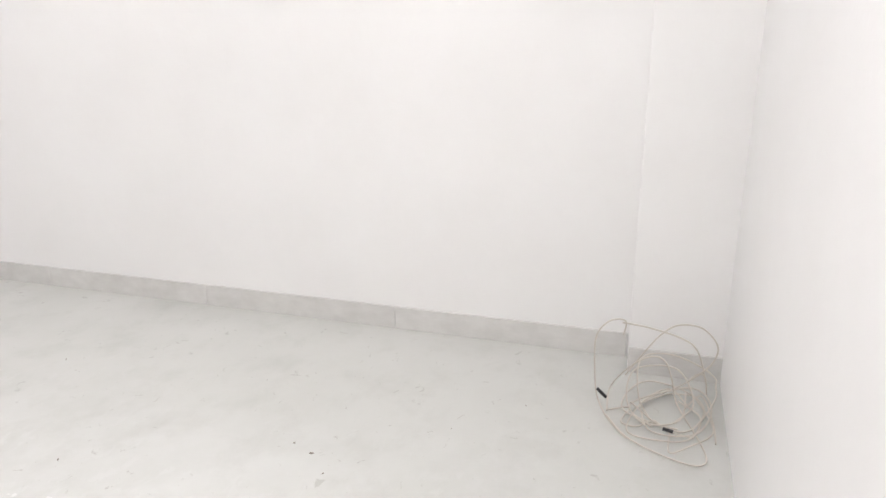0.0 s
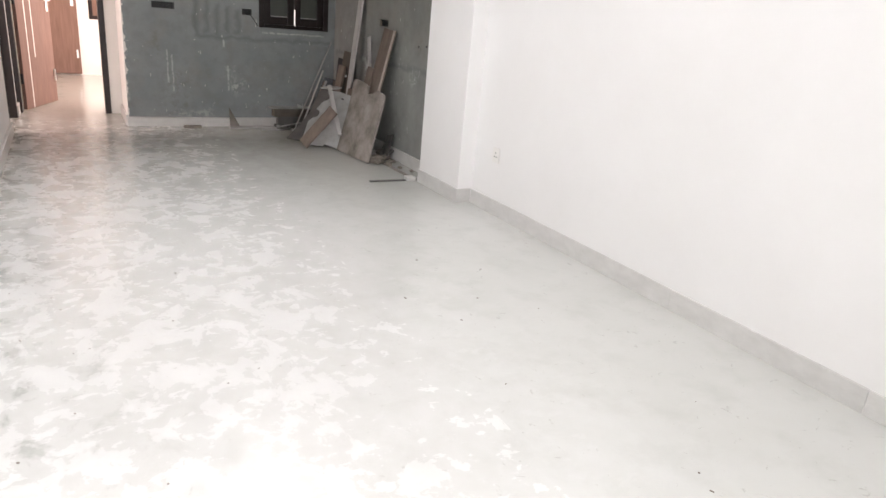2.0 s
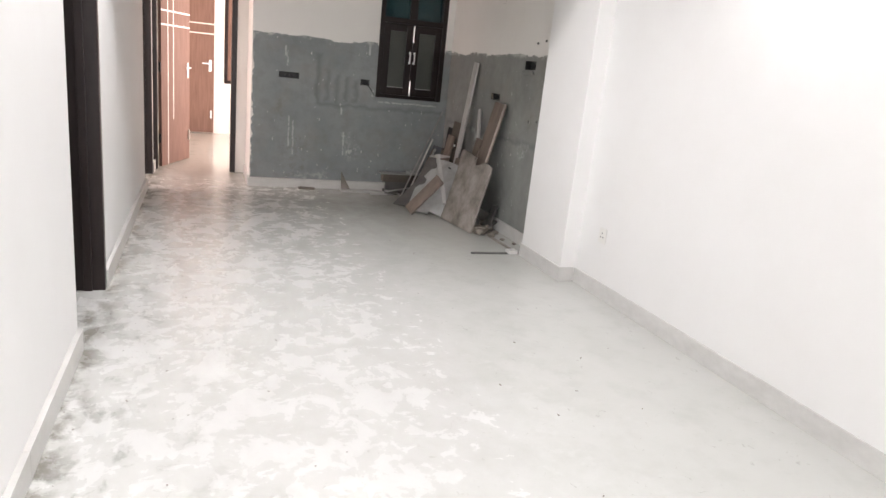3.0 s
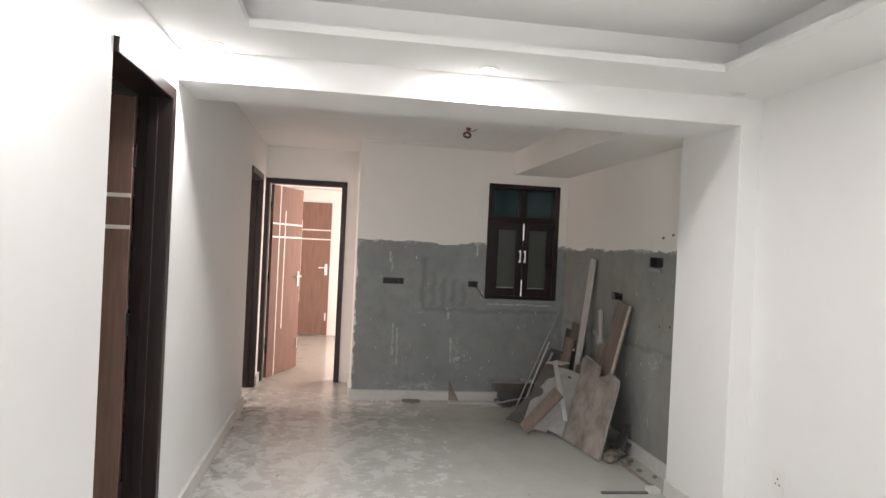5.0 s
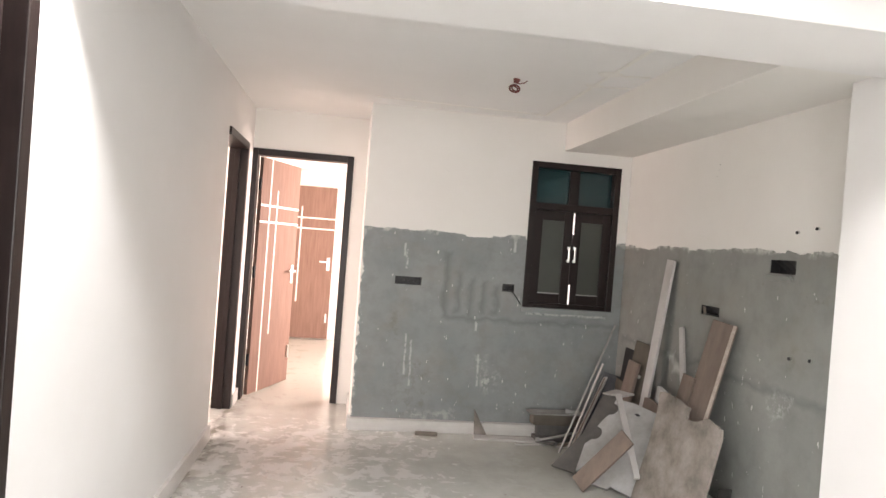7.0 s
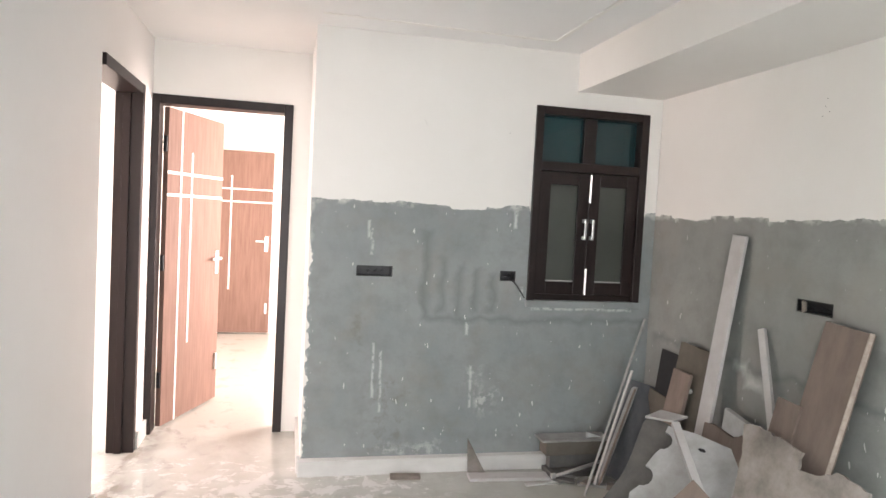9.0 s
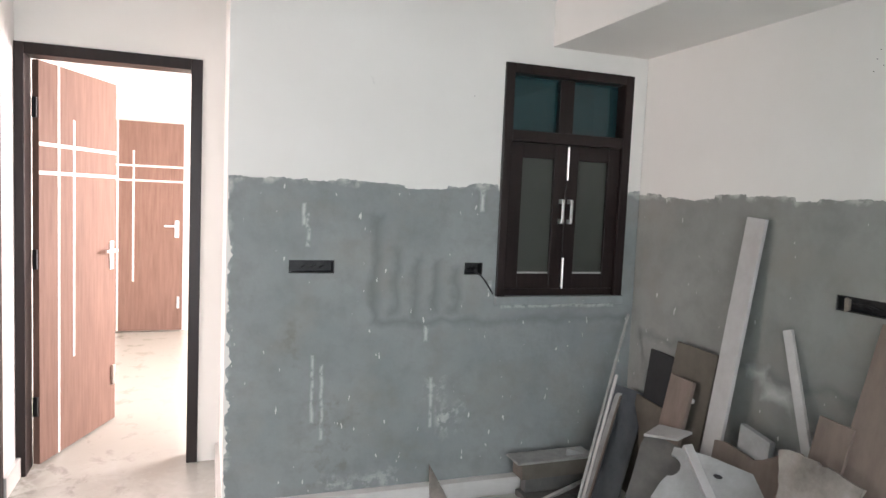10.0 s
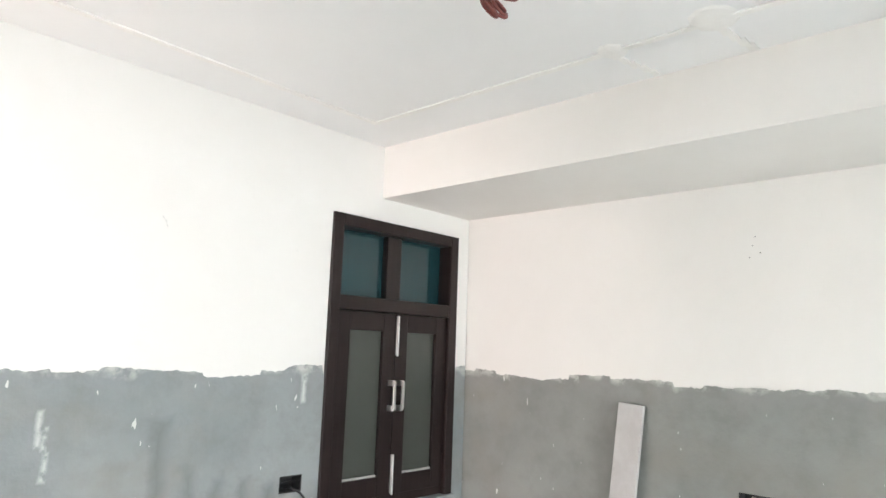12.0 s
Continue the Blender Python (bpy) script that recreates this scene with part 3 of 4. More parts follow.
def leaf(parent, hinge, along, width, height, label, flip=1):
    """A laminate leaf from its hinge point along a direction, with inlaid strips, handle, bolt and hinges."""
    u = Vector((*along, 0)).normalized()
    n = Vector((u.y, -u.x, 0)) * flip
    o = Vector((*hinge, 0.012))
    up = Vector((0, 0, 1))

    def plate(a0, a1, z0, z1, d0, d1, bevel=0.0):
        bm = boxed(a0, a1, d0, d1, z0, z1, bevel)
        m = Matrix.Translation(o) @ Matrix((u, n, up)).transposed().to_4x4()
        bmesh.ops.transform(bm, verts=bm.verts, matrix=m)
        bmesh.ops.recalc_face_normals(bm, faces=bm.faces)
        return bm

    body = part("leaf", plate(0, width, 0, height, -0.017, 0.017, 0.002), wood, parent, label)
    for s in (1, -1):
        d0, d1 = sorted((s * 0.0165, s * 0.0185))
        f, g = width * 0.222, width * 0.407
        for a0, a1, z0, z1 in ((f - 0.009, f + 0.009, 0.0, height), (g - 0.009, g + 0.009, 0.49, 1.77), (0, width, 1.473, 1.491), (0, width, 1.615, 1.633)):
            part("inlay_strip", plate(a0, a1, z0, z1, d0, d1 + (0.0006 if a0 == 0 else 0)), inlay, body, "champagne inlay strip")
        d0, d1 = sorted((s * 0.017, s * 0.025))
        part("handle_plate", plate(width - 0.075, width - 0.035, 0.93, 1.10, d0, d1, 0.003), steel, body, "steel handle plate")
        d0, d1 = sorted((s * 0.025, s * 0.058))
        part("handle_stem", plate(width - 0.063, width - 0.047, 1.035, 1.052, d0, d1, 0.002), steel, body)
        d0, d1 = sorted((s * 0.045, s * 0.060))
        part("lever", plate(width - 0.17, width - 0.045, 1.035, 1.054, d0, d1, 0.004), steel, body, "steel lever handle")
        d0, d1 = sorted((s * 0.017, s * 0.034))
        part("bolt", plate(width - 0.05, width - 0.025, 0.22, 0.34, d0, d1, 0.003), steel, body, "steel floor bolt")
    for z in (0.25, 1.0, 1.75):
        part("hinge", plate(-0.012, 0.006, z, z + 0.1, -0.012, 0.012, 0.002), black_metal, body, "dark steel hinge")


d = thing("door_1", (LEFT, 3.45, 0), "open brown laminate door with pale inlay strips in dark frame", "door", kind="structure")
door_frame_x(d, LEFT, 3.03, 3.855, 2.135, 0.022)
leaf(d, (-0.325, 3.80), (-1, 0.0), 0.76, 2.064, "brown wood-grain laminate leaf", -1)
d = thing("door_2", (0.23, DOORWALL, 0), "half-open brown laminate bedroom door in dark wooden frame", "door", kind="structure")
door_frame_y(d, DOORWALL, -0.193, 0.652, 2.10)
leaf(d, (-0.118, 7.83), (0.262, 0.68), 0.735, 2.03, "brown wood-grain laminate leaf")
d = thing("door_3", (LEFT, 7.02, 0), "dark polished wooden door frame beside the bedroom door", "door", kind="structure")
door_frame_x(d, LEFT, 6.60, 7.45, 2.10, 0.022)
d = thing("door_4", (0.08, FAR, 0), "closed brown laminate door with pale inlay strips", "door", kind="structure")
leaf(d, (-0.30, FAR - 0.022), (1, 0), 0.76, 2.05, "brown wood-grain laminate leaf")


# ---- windows ----
def kitchen_window():
    x0, x1, z0, z1 = WIN
    y = KBACK
    w = thing("window_1", ((x0 + x1) / 2, y, z0), "dark wooden two-leaf kitchen window with teal top panes", "window", kind="structure")
    fr = 0.048
    for b in ((x0, x0 + fr, y - 0.014, y + 0.10, z0, z1), (x1 - fr, x1, y - 0.014, y + 0.10, z0, z1), (x0 + fr, x1 - fr, y - 0.014, y + 0.10, z1 - fr, z1),
              (x0 + fr, x1 - fr, y - 0.010, y + 0.10, 1.745, 1.80), (x0 + fr, x1 - fr, y + 0.01, y + 0.10, z0 + 0.02, z0 + 0.055)):
        part("window_frame", boxed(*b, 0.004), dark_frame, w)
    cx = (x0 + x1) / 2
    part("mullion", boxed(cx - 0.04, cx + 0.04, y + 0.03, y + 0.09, 1.80, z1 - fr, 0.004), dark_frame, w)
    for a, b in ((x0 + fr, cx - 0.04), (cx + 0.04, x1 - fr)):
        part("pane", boxed(a, b, y + 0.060, y + 0.065, 1.80, z1 - fr), teal_glass, w, "teal tinted top pane")
    bm = boxed(x0 - 0.004, x1 + 0.004, y - 0.03, y + 0.10, z0 - 0.022, z0 + 0.02, 0.006)
    part("window_sill", bm, cement, w, "rough cement sill")
    for s, a, b in ((1, x0 + fr + 0.002, cx - 0.0015), (-1, cx + 0.0015, x1 - fr - 0.002)):
        lz0, lz1 = z0 + 0.056, 1.744
        lf = part("sash", boxed(a, a + 0.067, y + 0.002, y + 0.036, lz0, lz1, 0.003), dark_frame, w, "dark wooden sash")
        part("stile", boxed(b - 0.067, b, y + 0.002, y + 0.036, lz0, lz1, 0.003), dark_frame, lf)
        part("rail", boxed(a + 0.067, b - 0.067, y + 0.003, y + 0.035, lz0, lz0 + 0.075, 0.003), dark_frame, lf)
        part("rail", boxed(a + 0.067, b - 0.067, y + 0.003, y + 0.035, lz1 - 0.075, lz1, 0.003), dark_frame, lf)
        part("pane", boxed(a + 0.067, b - 0.067, y + 0.018, y + 0.023, lz0 + 0.075, lz1 - 0.075), frosted_glass, lf, "frosted grey-green pane")
        part("bead", boxed(a + 0.069, b - 0.069, y + 0.008, y + 0.016, lz0 + 0.076, lz0 + 0.083), grey_board, lf, "dusty glazing bead")
        hx = cx - s * 0.024
        h = part("handle", boxed(hx - 0.007, hx + 0.007, y - 0.034, y - 0.024, 1.36, 1.47, 0.003), steel, lf, "steel pull handle")
        bm = boxed(hx - 0.008, hx + 0.008, y - 0.026, y + 0.004, 1.452, 1.474, 0.002)
        box(bm, hx - 0.008, hx + 0.008, y - 0.026, y + 0.004, 1.352, 1.374, 0.002)
        part("handle_foot", bm, steel, lf)
    for bz0, bz1 in ((1.575, 1.735), (1.03, 1.18)):
        part("tower_bolt", rod(boxed(cx + 0.001, cx + 0.013, y - 0.003, y + 0.003, bz0, bz1, 0.001), (cx + 0.007, y - 0.006, bz0 - 0.005), (cx + 0.007, y - 0.006, bz1), 0.0042), steel, w, "steel tower bolt")


kitchen_window()


def plain_window(name, axis, face, a0, a1, z0, z1, label, shut):
    w = thing(name, ((a0 + a1) / 2, face, z0) if axis == "x" else (face, (a0 + a1) / 2, z0), label, "window", kind="structure")

    def put(p, b, mat, lab=""):
        a, c, d0, d1, lo, hi = b
        bm = boxed(a, c, face + d0, face + d1, lo, hi, 0.003) if axis == "x" else boxed(face + d0, face + d1, a, c, lo, hi, 0.003)
        part(p, bm, mat, w, lab)

    for b in ((a0, a0 + 0.05, -0.01, 0.08, z0, z1), (a1 - 0.05, a1, -0.01, 0.08, z0, z1), (a0 + 0.05, a1 - 0.05, -0.01, 0.08, z0, z0 + 0.05), (a0 + 0.05, a1 - 0.05, -0.01, 0.08, z1 - 0.05, z1)):
        put("window_frame", b, dark_frame)
    mid = (a0 + a1) / 2
    for p, q in ((a0 + 0.05, mid - 0.002), (mid + 0.002, a1 - 0.05)):
        if shut:
            put("shutter", (p, q, 0.005, 0.03, z0 + 0.05, z1 - 0.05), wood, "closed brown shutter")
        else:
            put("pane", (p, q, 0.03, 0.035, z0 + 0.05, z1 - 0.05), white_plastic, "bright blank pane")


plain_window("window_2", "x", FAR, 0.61, 1.55, 0.78, 2.08, "brown shuttered window on the bedroom wall", True)


# ---- fixtures ----
def wall_box(axis, face, hole, label):
    """A steel switch box let into the wall, empty and open."""
    a0, a1, z0, z1 = hole
    d = 0.05
    bm = bmesh.new()
    for b in ((a0, a1, 0.0, d, z0, z0 + 0.004), (a0, a1, 0.0, d, z1 - 0.004, z1), (a0, a0 + 0.004, 0.0, d, z0, z1), (a1 - 0.004, a1, 0.0, d, z0, z1), (a0, a1, d, d + 0.004, z0, z1)):
        if axis == "x":
            box(bm, b[0], b[1], face + b[2], face + b[3], b[4], b[5])
        else:
            box(bm, face + b[2], face + b[3], b[0], b[1], b[4], b[5])
    at = base_of(bm)
    w = thing("switch_box", at, label, "switch box", "empty switch boxes in the kitchen walls")
    part("box_shell", bm, black_metal, w)
    bm = bmesh.new()
    for k in range(3):
        a = a0 + (a1 - a0) * (0.3 + 0.2 * k)
        p, q = ((a, face + 0.045, z0 + 0.02), (a + 0.015, face - 0.006, z1 - 0.018)) if axis == "x" else ((face + 0.045, a, z0 + 0.02), (face - 0.006, a + 0.015, z1 - 0.018))
        rod(bm, p, q, 0.0022, 6)
    part("wire_ends", bm, tape_mat, w, "cut wire ends")


wall_box("x", KBACK, BOX1, "long empty black switch box in cement wall")
wall_box("x", KBACK, BOX2, "small empty black switch box beside the window")
wall_box("y", KRIGHT, RBOX, "black switch box above leaning boards")
bracket = slab([(0, 0), (0.022, 0.01), (0.03, 0.05), (0.012, 0.056)], (KRIGHT + 0.004, 5.765, RBOX[2]), (0, -1, 0), (-0.3, 0, 1), 0.012)
solid("plaster_lump", bracket, stone, "brown plaster lump stuck in a switch box", "plaster lump")
lip = slab([(0, 0), (0.20, 0), (0.19, 0.033), (0.01, 0.035)], (KRIGHT - 0.004, 5.166, RBOX2[2] - 0.034), (0, -1, 0), (-0.55, 0, 1), 0.012)
solid("cement_lip", lip, cement_brown, "rough cement lip below an open switch box", "plaster lump")
wall_box("y", KRIGHT, RBOX2, "black open switch box near the paint line")

# cable hanging from the small box to the sill
crv = bpy.data.curves.new("cable", "CURVE")
crv.dimensions, crv.bevel_depth, crv.bevel_resolution = "3D", 0.004, 2
sp = crv.splines.new("NURBS")
pts = [(1.90, 7.01, 1.11), (1.92, 6.985, 1.10), (1.95, 6.985, 1.07), (1.98, 6.99, 1.03), (2.0, 6.992, 1.0)]
sp.points.add(len(pts) - 1)
for p, c in zip(sp.points, pts):
    p.co = (*c, 1)
sp.use_endpoint_u, sp.order_u = True, 3
ob = new("cable", crv)
crv.materials.append(tape_mat)
tagged(ob, "short black cable hanging from the small switch box", "cable")


def pipe_stub(y, z, label):
    t = thing("pipe_stub", (KRIGHT - 0.02, y, z), label, "pipe stub", "capped water pipe stubs")
    part("stub", rod(bmesh.new(), (KRIGHT + 0.01, y, z), (KRIGHT - 0.010, y, z), 0.007, 12), steel, t)
    part("cap", rod(bmesh.new(), (KRIGHT - 0.010, y, z), (KRIGHT - 0.014, y, z), 0.0085, 8), tape_mat, t, "black end cap")


pipe_stub(4.969, 1.608, "capped steel pipe stub in the warm-lit white wall")
pipe_stub(4.831, 1.625, "capped steel pipe stub in the warm-lit white wall")
# these two are dark smudged holes, built with the same stub shape
pipe_stub(4.956, 0.995, "dark smudged hole in the cement wall, built as a stub")
pipe_stub(4.811, 1.010, "dark smudged hole in the cement wall, built as a stub")

# white socket low on the living room wall
s = thing("wall_socket", (RIGHT, 3.615, 0.36), "white plastic wall socket low on white wall", "socket")
part("face_plate", boxed(RIGHT - 0.008, RIGHT, 3.575, 3.655, 0.35, 0.45, 0.003), white_plastic, s)
for dy, dz in ((-0.014, 0.0), (0.014, 0.0), (0.0, 0.026)):
    part("socket_hole", rod(bmesh.new(), (RIGHT - 0.0095, 3.615 + dy, 0.39 + dz), (RIGHT - 0.004, 3.615 + dy, 0.39 + dz), 0.0045, 10), tape_mat, s)


def ceiling_spot(x, y, z, lit):
    t = thing("ceiling_spot", (x, y, z), "lit round recessed ceiling spot" if lit else "unlit round recessed ceiling spot", "ceiling light", "recessed ceiling spots")
    bm = bmesh.new()
    bmesh.ops.create_cone(bm, cap_ends=True, segments=28, radius1=0.045, radius2=0.05, depth=0.006, matrix=Matrix.Translation((x, y, z - 0.003)))
    part("trim_ring", bm, white_plastic, t)
    bm = bmesh.new()
    bmesh.ops.create_cone(bm, cap_ends=True, segments=28, radius1=0.034, radius2=0.034, depth=0.002, matrix=Matrix.Translation((x, y, z - 0.0068)))
    part("lens", bm, lamp_face if lit else lamp_off, t)


for sx, sy in SPOTS_LIT:
    ceiling_spot(sx, sy, 2.335, True)
for sx, sy in SPOTS_OFF:
    ceiling_spot(sx, sy, 2.335, False)

# coiled lamp wire under the kitchen ceiling
wcoil = thing("lamp_wire", (1.56, 5.87, 2.37), "coiled red-brown lamp wire hanging from the ceiling", "wire")
bm = bmesh.new()
rod(bm, (1.57, 5.87, 2.43), (1.565, 5.872, 2.405), 0.022, 14, 0.014)
part("ceiling_cup", bm, red_wire, wcoil)


def curve_mesh(name, points, radius, mat, parent, cyclic=False, sides=6):
    """A tube through the points."""
    bm = bmesh.new()
    rings = []
    pts = [Vector(p) for p in points]
    k = len(pts)
    up = Vector((0.13, 0.21, 0.97)).normalized()
    for i, p in enumerate(pts):
        a, b = pts[max(i - 1, 0)], pts[min(i + 1, k - 1)]
        tan = (b - a).normalized()
        s1 = tan.cross(up)
        s1 = s1.normalized() if s1.length > 1e-3 else Vector((1, 0, 0))
        s2 = tan.cross(s1)
        rings.append([bm.verts.new(p + radius * (s1 * math.cos(2 * math.pi * j / sides) + s2 * math.sin(2 * math.pi * j / sides))) for j in range(sides)])
    for r0, r1 in zip(rings, rings[1:]):
        for j in range(sides):
            bm.faces.new((r0[j], r0[(j + 1) % sides], r1[(j + 1) % sides], r1[j]))
    bm.faces.new(rings[0][::-1])
    bm.faces.new(rings[-1])
    for f in bm.faces:
        f.smooth = True
    return part(name, bm, mat, parent)


loops = []
for i in range(90):
    a = i / 90 * 2 * math.pi * 4
    r = 0.026 + 0.006 * math.sin(a * 0.7)
    loops.append((1.56 + r * math.cos(a), 5.87 + 0.012 * math.sin(a * 0.31) + 0.5 * r * math.sin(a), 2.372 + 0.85 * r * math.sin(a)))
curve_mesh("wire_coil", loops, 0.004, red_wire, wcoil)
curve_mesh("wire_tail", [(1.57, 5.87, 2.405), (1.585, 5.86, 2.40), (1.615, 5.855, 2.408), (1.63, 5.85, 2.42)], 0.003, red_wire, wcoil)

# plaster repair lines on the kitchen ceiling
bm = bmesh.new()
rnd = random.Random(9)


def bead(x0, y0, x1, y1, w):
    n = int(math.hypot(x1 - x0, y1 - y0) / 0.05) + 1
    for i in range(n):
        f, g = i / n, (i + 1) / n
        ax, ay, bx, by = x0 + (x1 - x0) * f, y0 + (y1 - y0) * f, x0 + (x1 - x0) * g, y0 + (y1 - y0) * g
        ww, j = w * rnd.uniform(0.9, 1.1), rnd.uniform(-0.001, 0.001)
        if abs(x1 - x0) > abs(y1 - y0):
            box(bm, ax, bx + 0.003, ay - ww + j, ay + ww + j, 2.425, 2.43, 0.0015)
        else:
            box(bm, ax - ww + j, ax + ww + j, min(ay, by) - 0.003, max(ay, by), 2.425, 2.43, 0.0015)


bead(0.78, 6.77, 2.03, 6.80, 0.012)
bead(2.03, 6.80, 2.03, 5.0, 0.012)
bead(2.03, 5.84, 2.25, 5.79, 0.011)
bead(2.03, 5.56, 2.25, 5.52, 0.011)
for cx, cy, sx, sy in ((2.03, 5.83, 0.05, 0.04), (2.02, 5.55, 0.07, 0.06)):
    bmesh.ops.create_icosphere(bm, subdivisions=2, radius=1, matrix=Matrix.Translation((cx, cy, 2.43)) @ Matrix.Diagonal((sx, sy, 0.008, 1)))
solid("ceiling_repair_lines", bm, putty, "raised white plaster repair lines on the ceiling", "trim", kind="structure")

# drill holes in the painted walls
bm = bmesh.new()
for x, z in ((1.36, 1.98), (1.375, 1.955), (1.86, 1.94), (1.37, 1.97)):
    rod(bm, (x, KBACK - 0.001, z), (x, KBACK + 0.002, z), 0.0017, 8)
for y, z in ((5.72, 2.02), (5.73, 1.99), (5.705, 1.965), (5.74, 1.95)):
    rod(bm, (KRIGHT - 0.001, y, z), (KRIGHT + 0.002, y, z), 0.002, 8)
part("drill_hole", bm, tape_mat, kback, "small drill holes")


# ---- waste wood in the kitchen corner ----
pale_edge = material("chipped_edge_band", (0.47, 0.41, 0.35), 0.7, second=(0.30, 0.24, 0.20), scale=40, amount=0.8)
black_sheet = material("black_panel", (0.012, 0.012, 0.013), 0.6, second=(0.03, 0.03, 0.03), scale=10, bump=0.1)
ply_dark = material("olive_plywood", (0.135, 0.118, 0.095), 0.85, second=(0.075, 0.066, 0.054), scale=6, amount=0.8, bump=0.2)
blue_film = material("dark_blue_laminate", (0.05, 0.056, 0.066), 0.4, second=(0.10, 0.105, 0.115), scale=5, amount=0.7, stretch=(3, 3, 0.6), bump=0.1)
PILE = "waste boards in the kitchen corner"


def waste(name, bm, mat, label, category="board"):
    return solid(name, bm, mat, label, category, PILE)


def rect(w, h):
    return [(0, 0), (w, 0), (w, h), (0, h)]


def lean(name, bottom, top, across, w, thick, mat, label, category="board"):
    """A straight piece whose middle line runs from bottom to top."""
    b, t = Vector(bottom), Vector(top)
    u = Vector(across).normalized()
    v = (t - b)
    u = (u - v.normalized() * u.dot(v.normalized())).normalized()
    bm = slab(rect(w, v.length), b - u * w / 2, u, v, thick)
    low = min(q.co.z for q in bm.verts)
    if low < 0.12:
        bmesh.ops.translate(bm, verts=bm.verts, vec=(0, 0, -low + 0.0005))
    return waste(name, bm, mat, label, category)


lean("plank", (2.672, 6.265, 0), (2.790, 6.160, 1.425), (0, -1, 0), 0.098, 0.018, grey_board, "tall pale grey plank leaning on cement wall", "plank")
board = lean("brown_board", (2.56, 5.55, 0), (2.79, 5.48, 1.09), (0, -1, -0.1), 0.225, 0.018, brown_board, "tall dusty brown board leaning on cement wall")
edge = slab(rect(0.006, 1.11), (2.553, 5.438, 0.012), (-0.3, -1, 0), (0.23, -0.07, 1.09), 0.019)
part("edge_band", edge, pale_edge, board, "pale chipped edge band")
lean("brown_board", (2.555, 5.70, 0), (2.70, 5.655, 0.755), (0, -1, -0.1), 0.13, 0.016, brown_board, "short dusty brown board leaning behind plywood")
waste("brown_board", slab([(0, 0), (0.40, 0), (0.375, 0.60), (0.25, 0.515), (0.21, 0.50), (0.06, 0.515), (0, 0.505)], (2.62, 6.20, 0.004), (0, -1, 0), (0.16, 0, 1), 0.016), brown_board, "dusty brown board standing behind white board")
waste("white_tile", slab([(0.03, 0), (0.19, 0), (0.165, 0.575), (0.01, 0.60)], (2.68, 6.115, 0.004), (0, -1, 0), (0.12, -0.06, 1), 0.03), white_board, "stained white offcut standing behind brown board", "offcut")
lean("batten", (2.69, 5.575, 0), (2.80, 5.978, 1.0), (0.2, -1, 0), 0.035, 0.02, grey_board, "thin pale grey batten leaning on cement wall", "batten")
lean("black_board", (2.715, 6.70, 0), (2.797, 6.685, 0.745), (0, -1, 0.04), 0.195, 0.012, black_sheet, "narrow black panel leaning in the corner")
lean("olive_board", (2.70, 6.70, 0), (2.762, 6.665, 0.485), (0, -1, -0.04), 0.32, 0.014, ply_dark, "low olive plywood board in front of black panel")
board = lean("olive_board", (2.66, 6.46, 0), (2.785, 6.44, 0.825), (0.05, -1, 0.15), 0.26, 0.014, ply_dark, "dull olive plywood board leaning on cement wall")
part("plug", rod(bmesh.new(), (2.742, 6.405, 0.60), (2.725, 6.405, 0.60), 0.012, 10), white_plastic, board, "small white plug")
lean("brown_board", (2.60, 6.475, 0), (2.722, 6.445, 0.69), (0.1, -1, -0.03), 0.135, 0.022, brown_board, "short brown offcut leaning in the corner")

# large mottled plywood sheet with a broken top
def torn_edge(points, rough, rnd):
    """The same line with small uneven breaks between its points."""
    out = []
    for (a, b), (c, e) in zip(points, points[1:]):
        k = max(1, int(math.hypot(c - a, e - b) / 0.018))
        out += [(a + (c - a) * i / k + rnd.uniform(-rough, rough), b + (e - b) * i / k + rnd.uniform(-rough, rough)) for i in range(k)]
    return out + [points[-1]]


top_line = torn_edge([(0.57, 0.53), (0.555, 0.585), (0.47, 0.605), (0.42, 0.61), (0.335, 0.565), (0.265, 0.56), (0.262, 0.63), (0.16, 0.645), (0.02, 0.665), (-0.03, 0.645), (0.0, 0.51), (0.012, 0.38)], 0.005, random.Random(3))
bm = slab([(0.01, 0), (0.59, 0), *top_line], (2.42, 5.722, 0.004), (0.075, -0.59, 0), (0.17, 0.02, 0.62), 0.014, 0)
waste("plywood_sheet", bm, ply, "mottled dusty plywood sheet with a broken top edge")
# white board with a scalloped edge
def bite(a, c, r, k=7):
    """A half-round notch in a left edge, from its top down."""
    return [(a + r * math.sin(math.pi * i / k), c + r * math.cos(math.pi * i / k)) for i in range(k + 1)]


SLOPE = (0.50, 0.41, 0.76)
bm = slab([(0, 0.05), (0.06, 0.04), (0.065, 0), (0.24, 0), (0.25, 0.025), (0.40, 0), (0.56, 0), (0.56, 0.53), (0.46, 0.55), (0.19, 0.605), (0.06, 0.61), *bite(0.055, 0.53, 0.045),
           (0.035, 0.45), *bite(0.012, 0.335, 0.05), (-0.02, 0.24)], (2.17, 6.03, 0.004), (0.63, -0.77, 0), SLOPE, 0.017, 0)
board = waste("white_board", bm, white_board, "white laminate board with a scalloped broken edge")
slot = slab([(0, 0), (0.012, -0.006), (0.03, -0.006), (0.034, 0.002), (0.022, 0.008), (0.006, 0.008)], Vector((2.17, 6.03, 0.004)) + Vector((0.63, -0.77, 0)).normalized() * 0.225 + Vector(SLOPE).normalized() * 0.525 + Vector((-0.012, -0.01, 0.014)), (0.63, -0.77, 0), SLOPE, 0.006, 0)
part("slot", slot, tape_mat, board, "dark slot cut in the board")
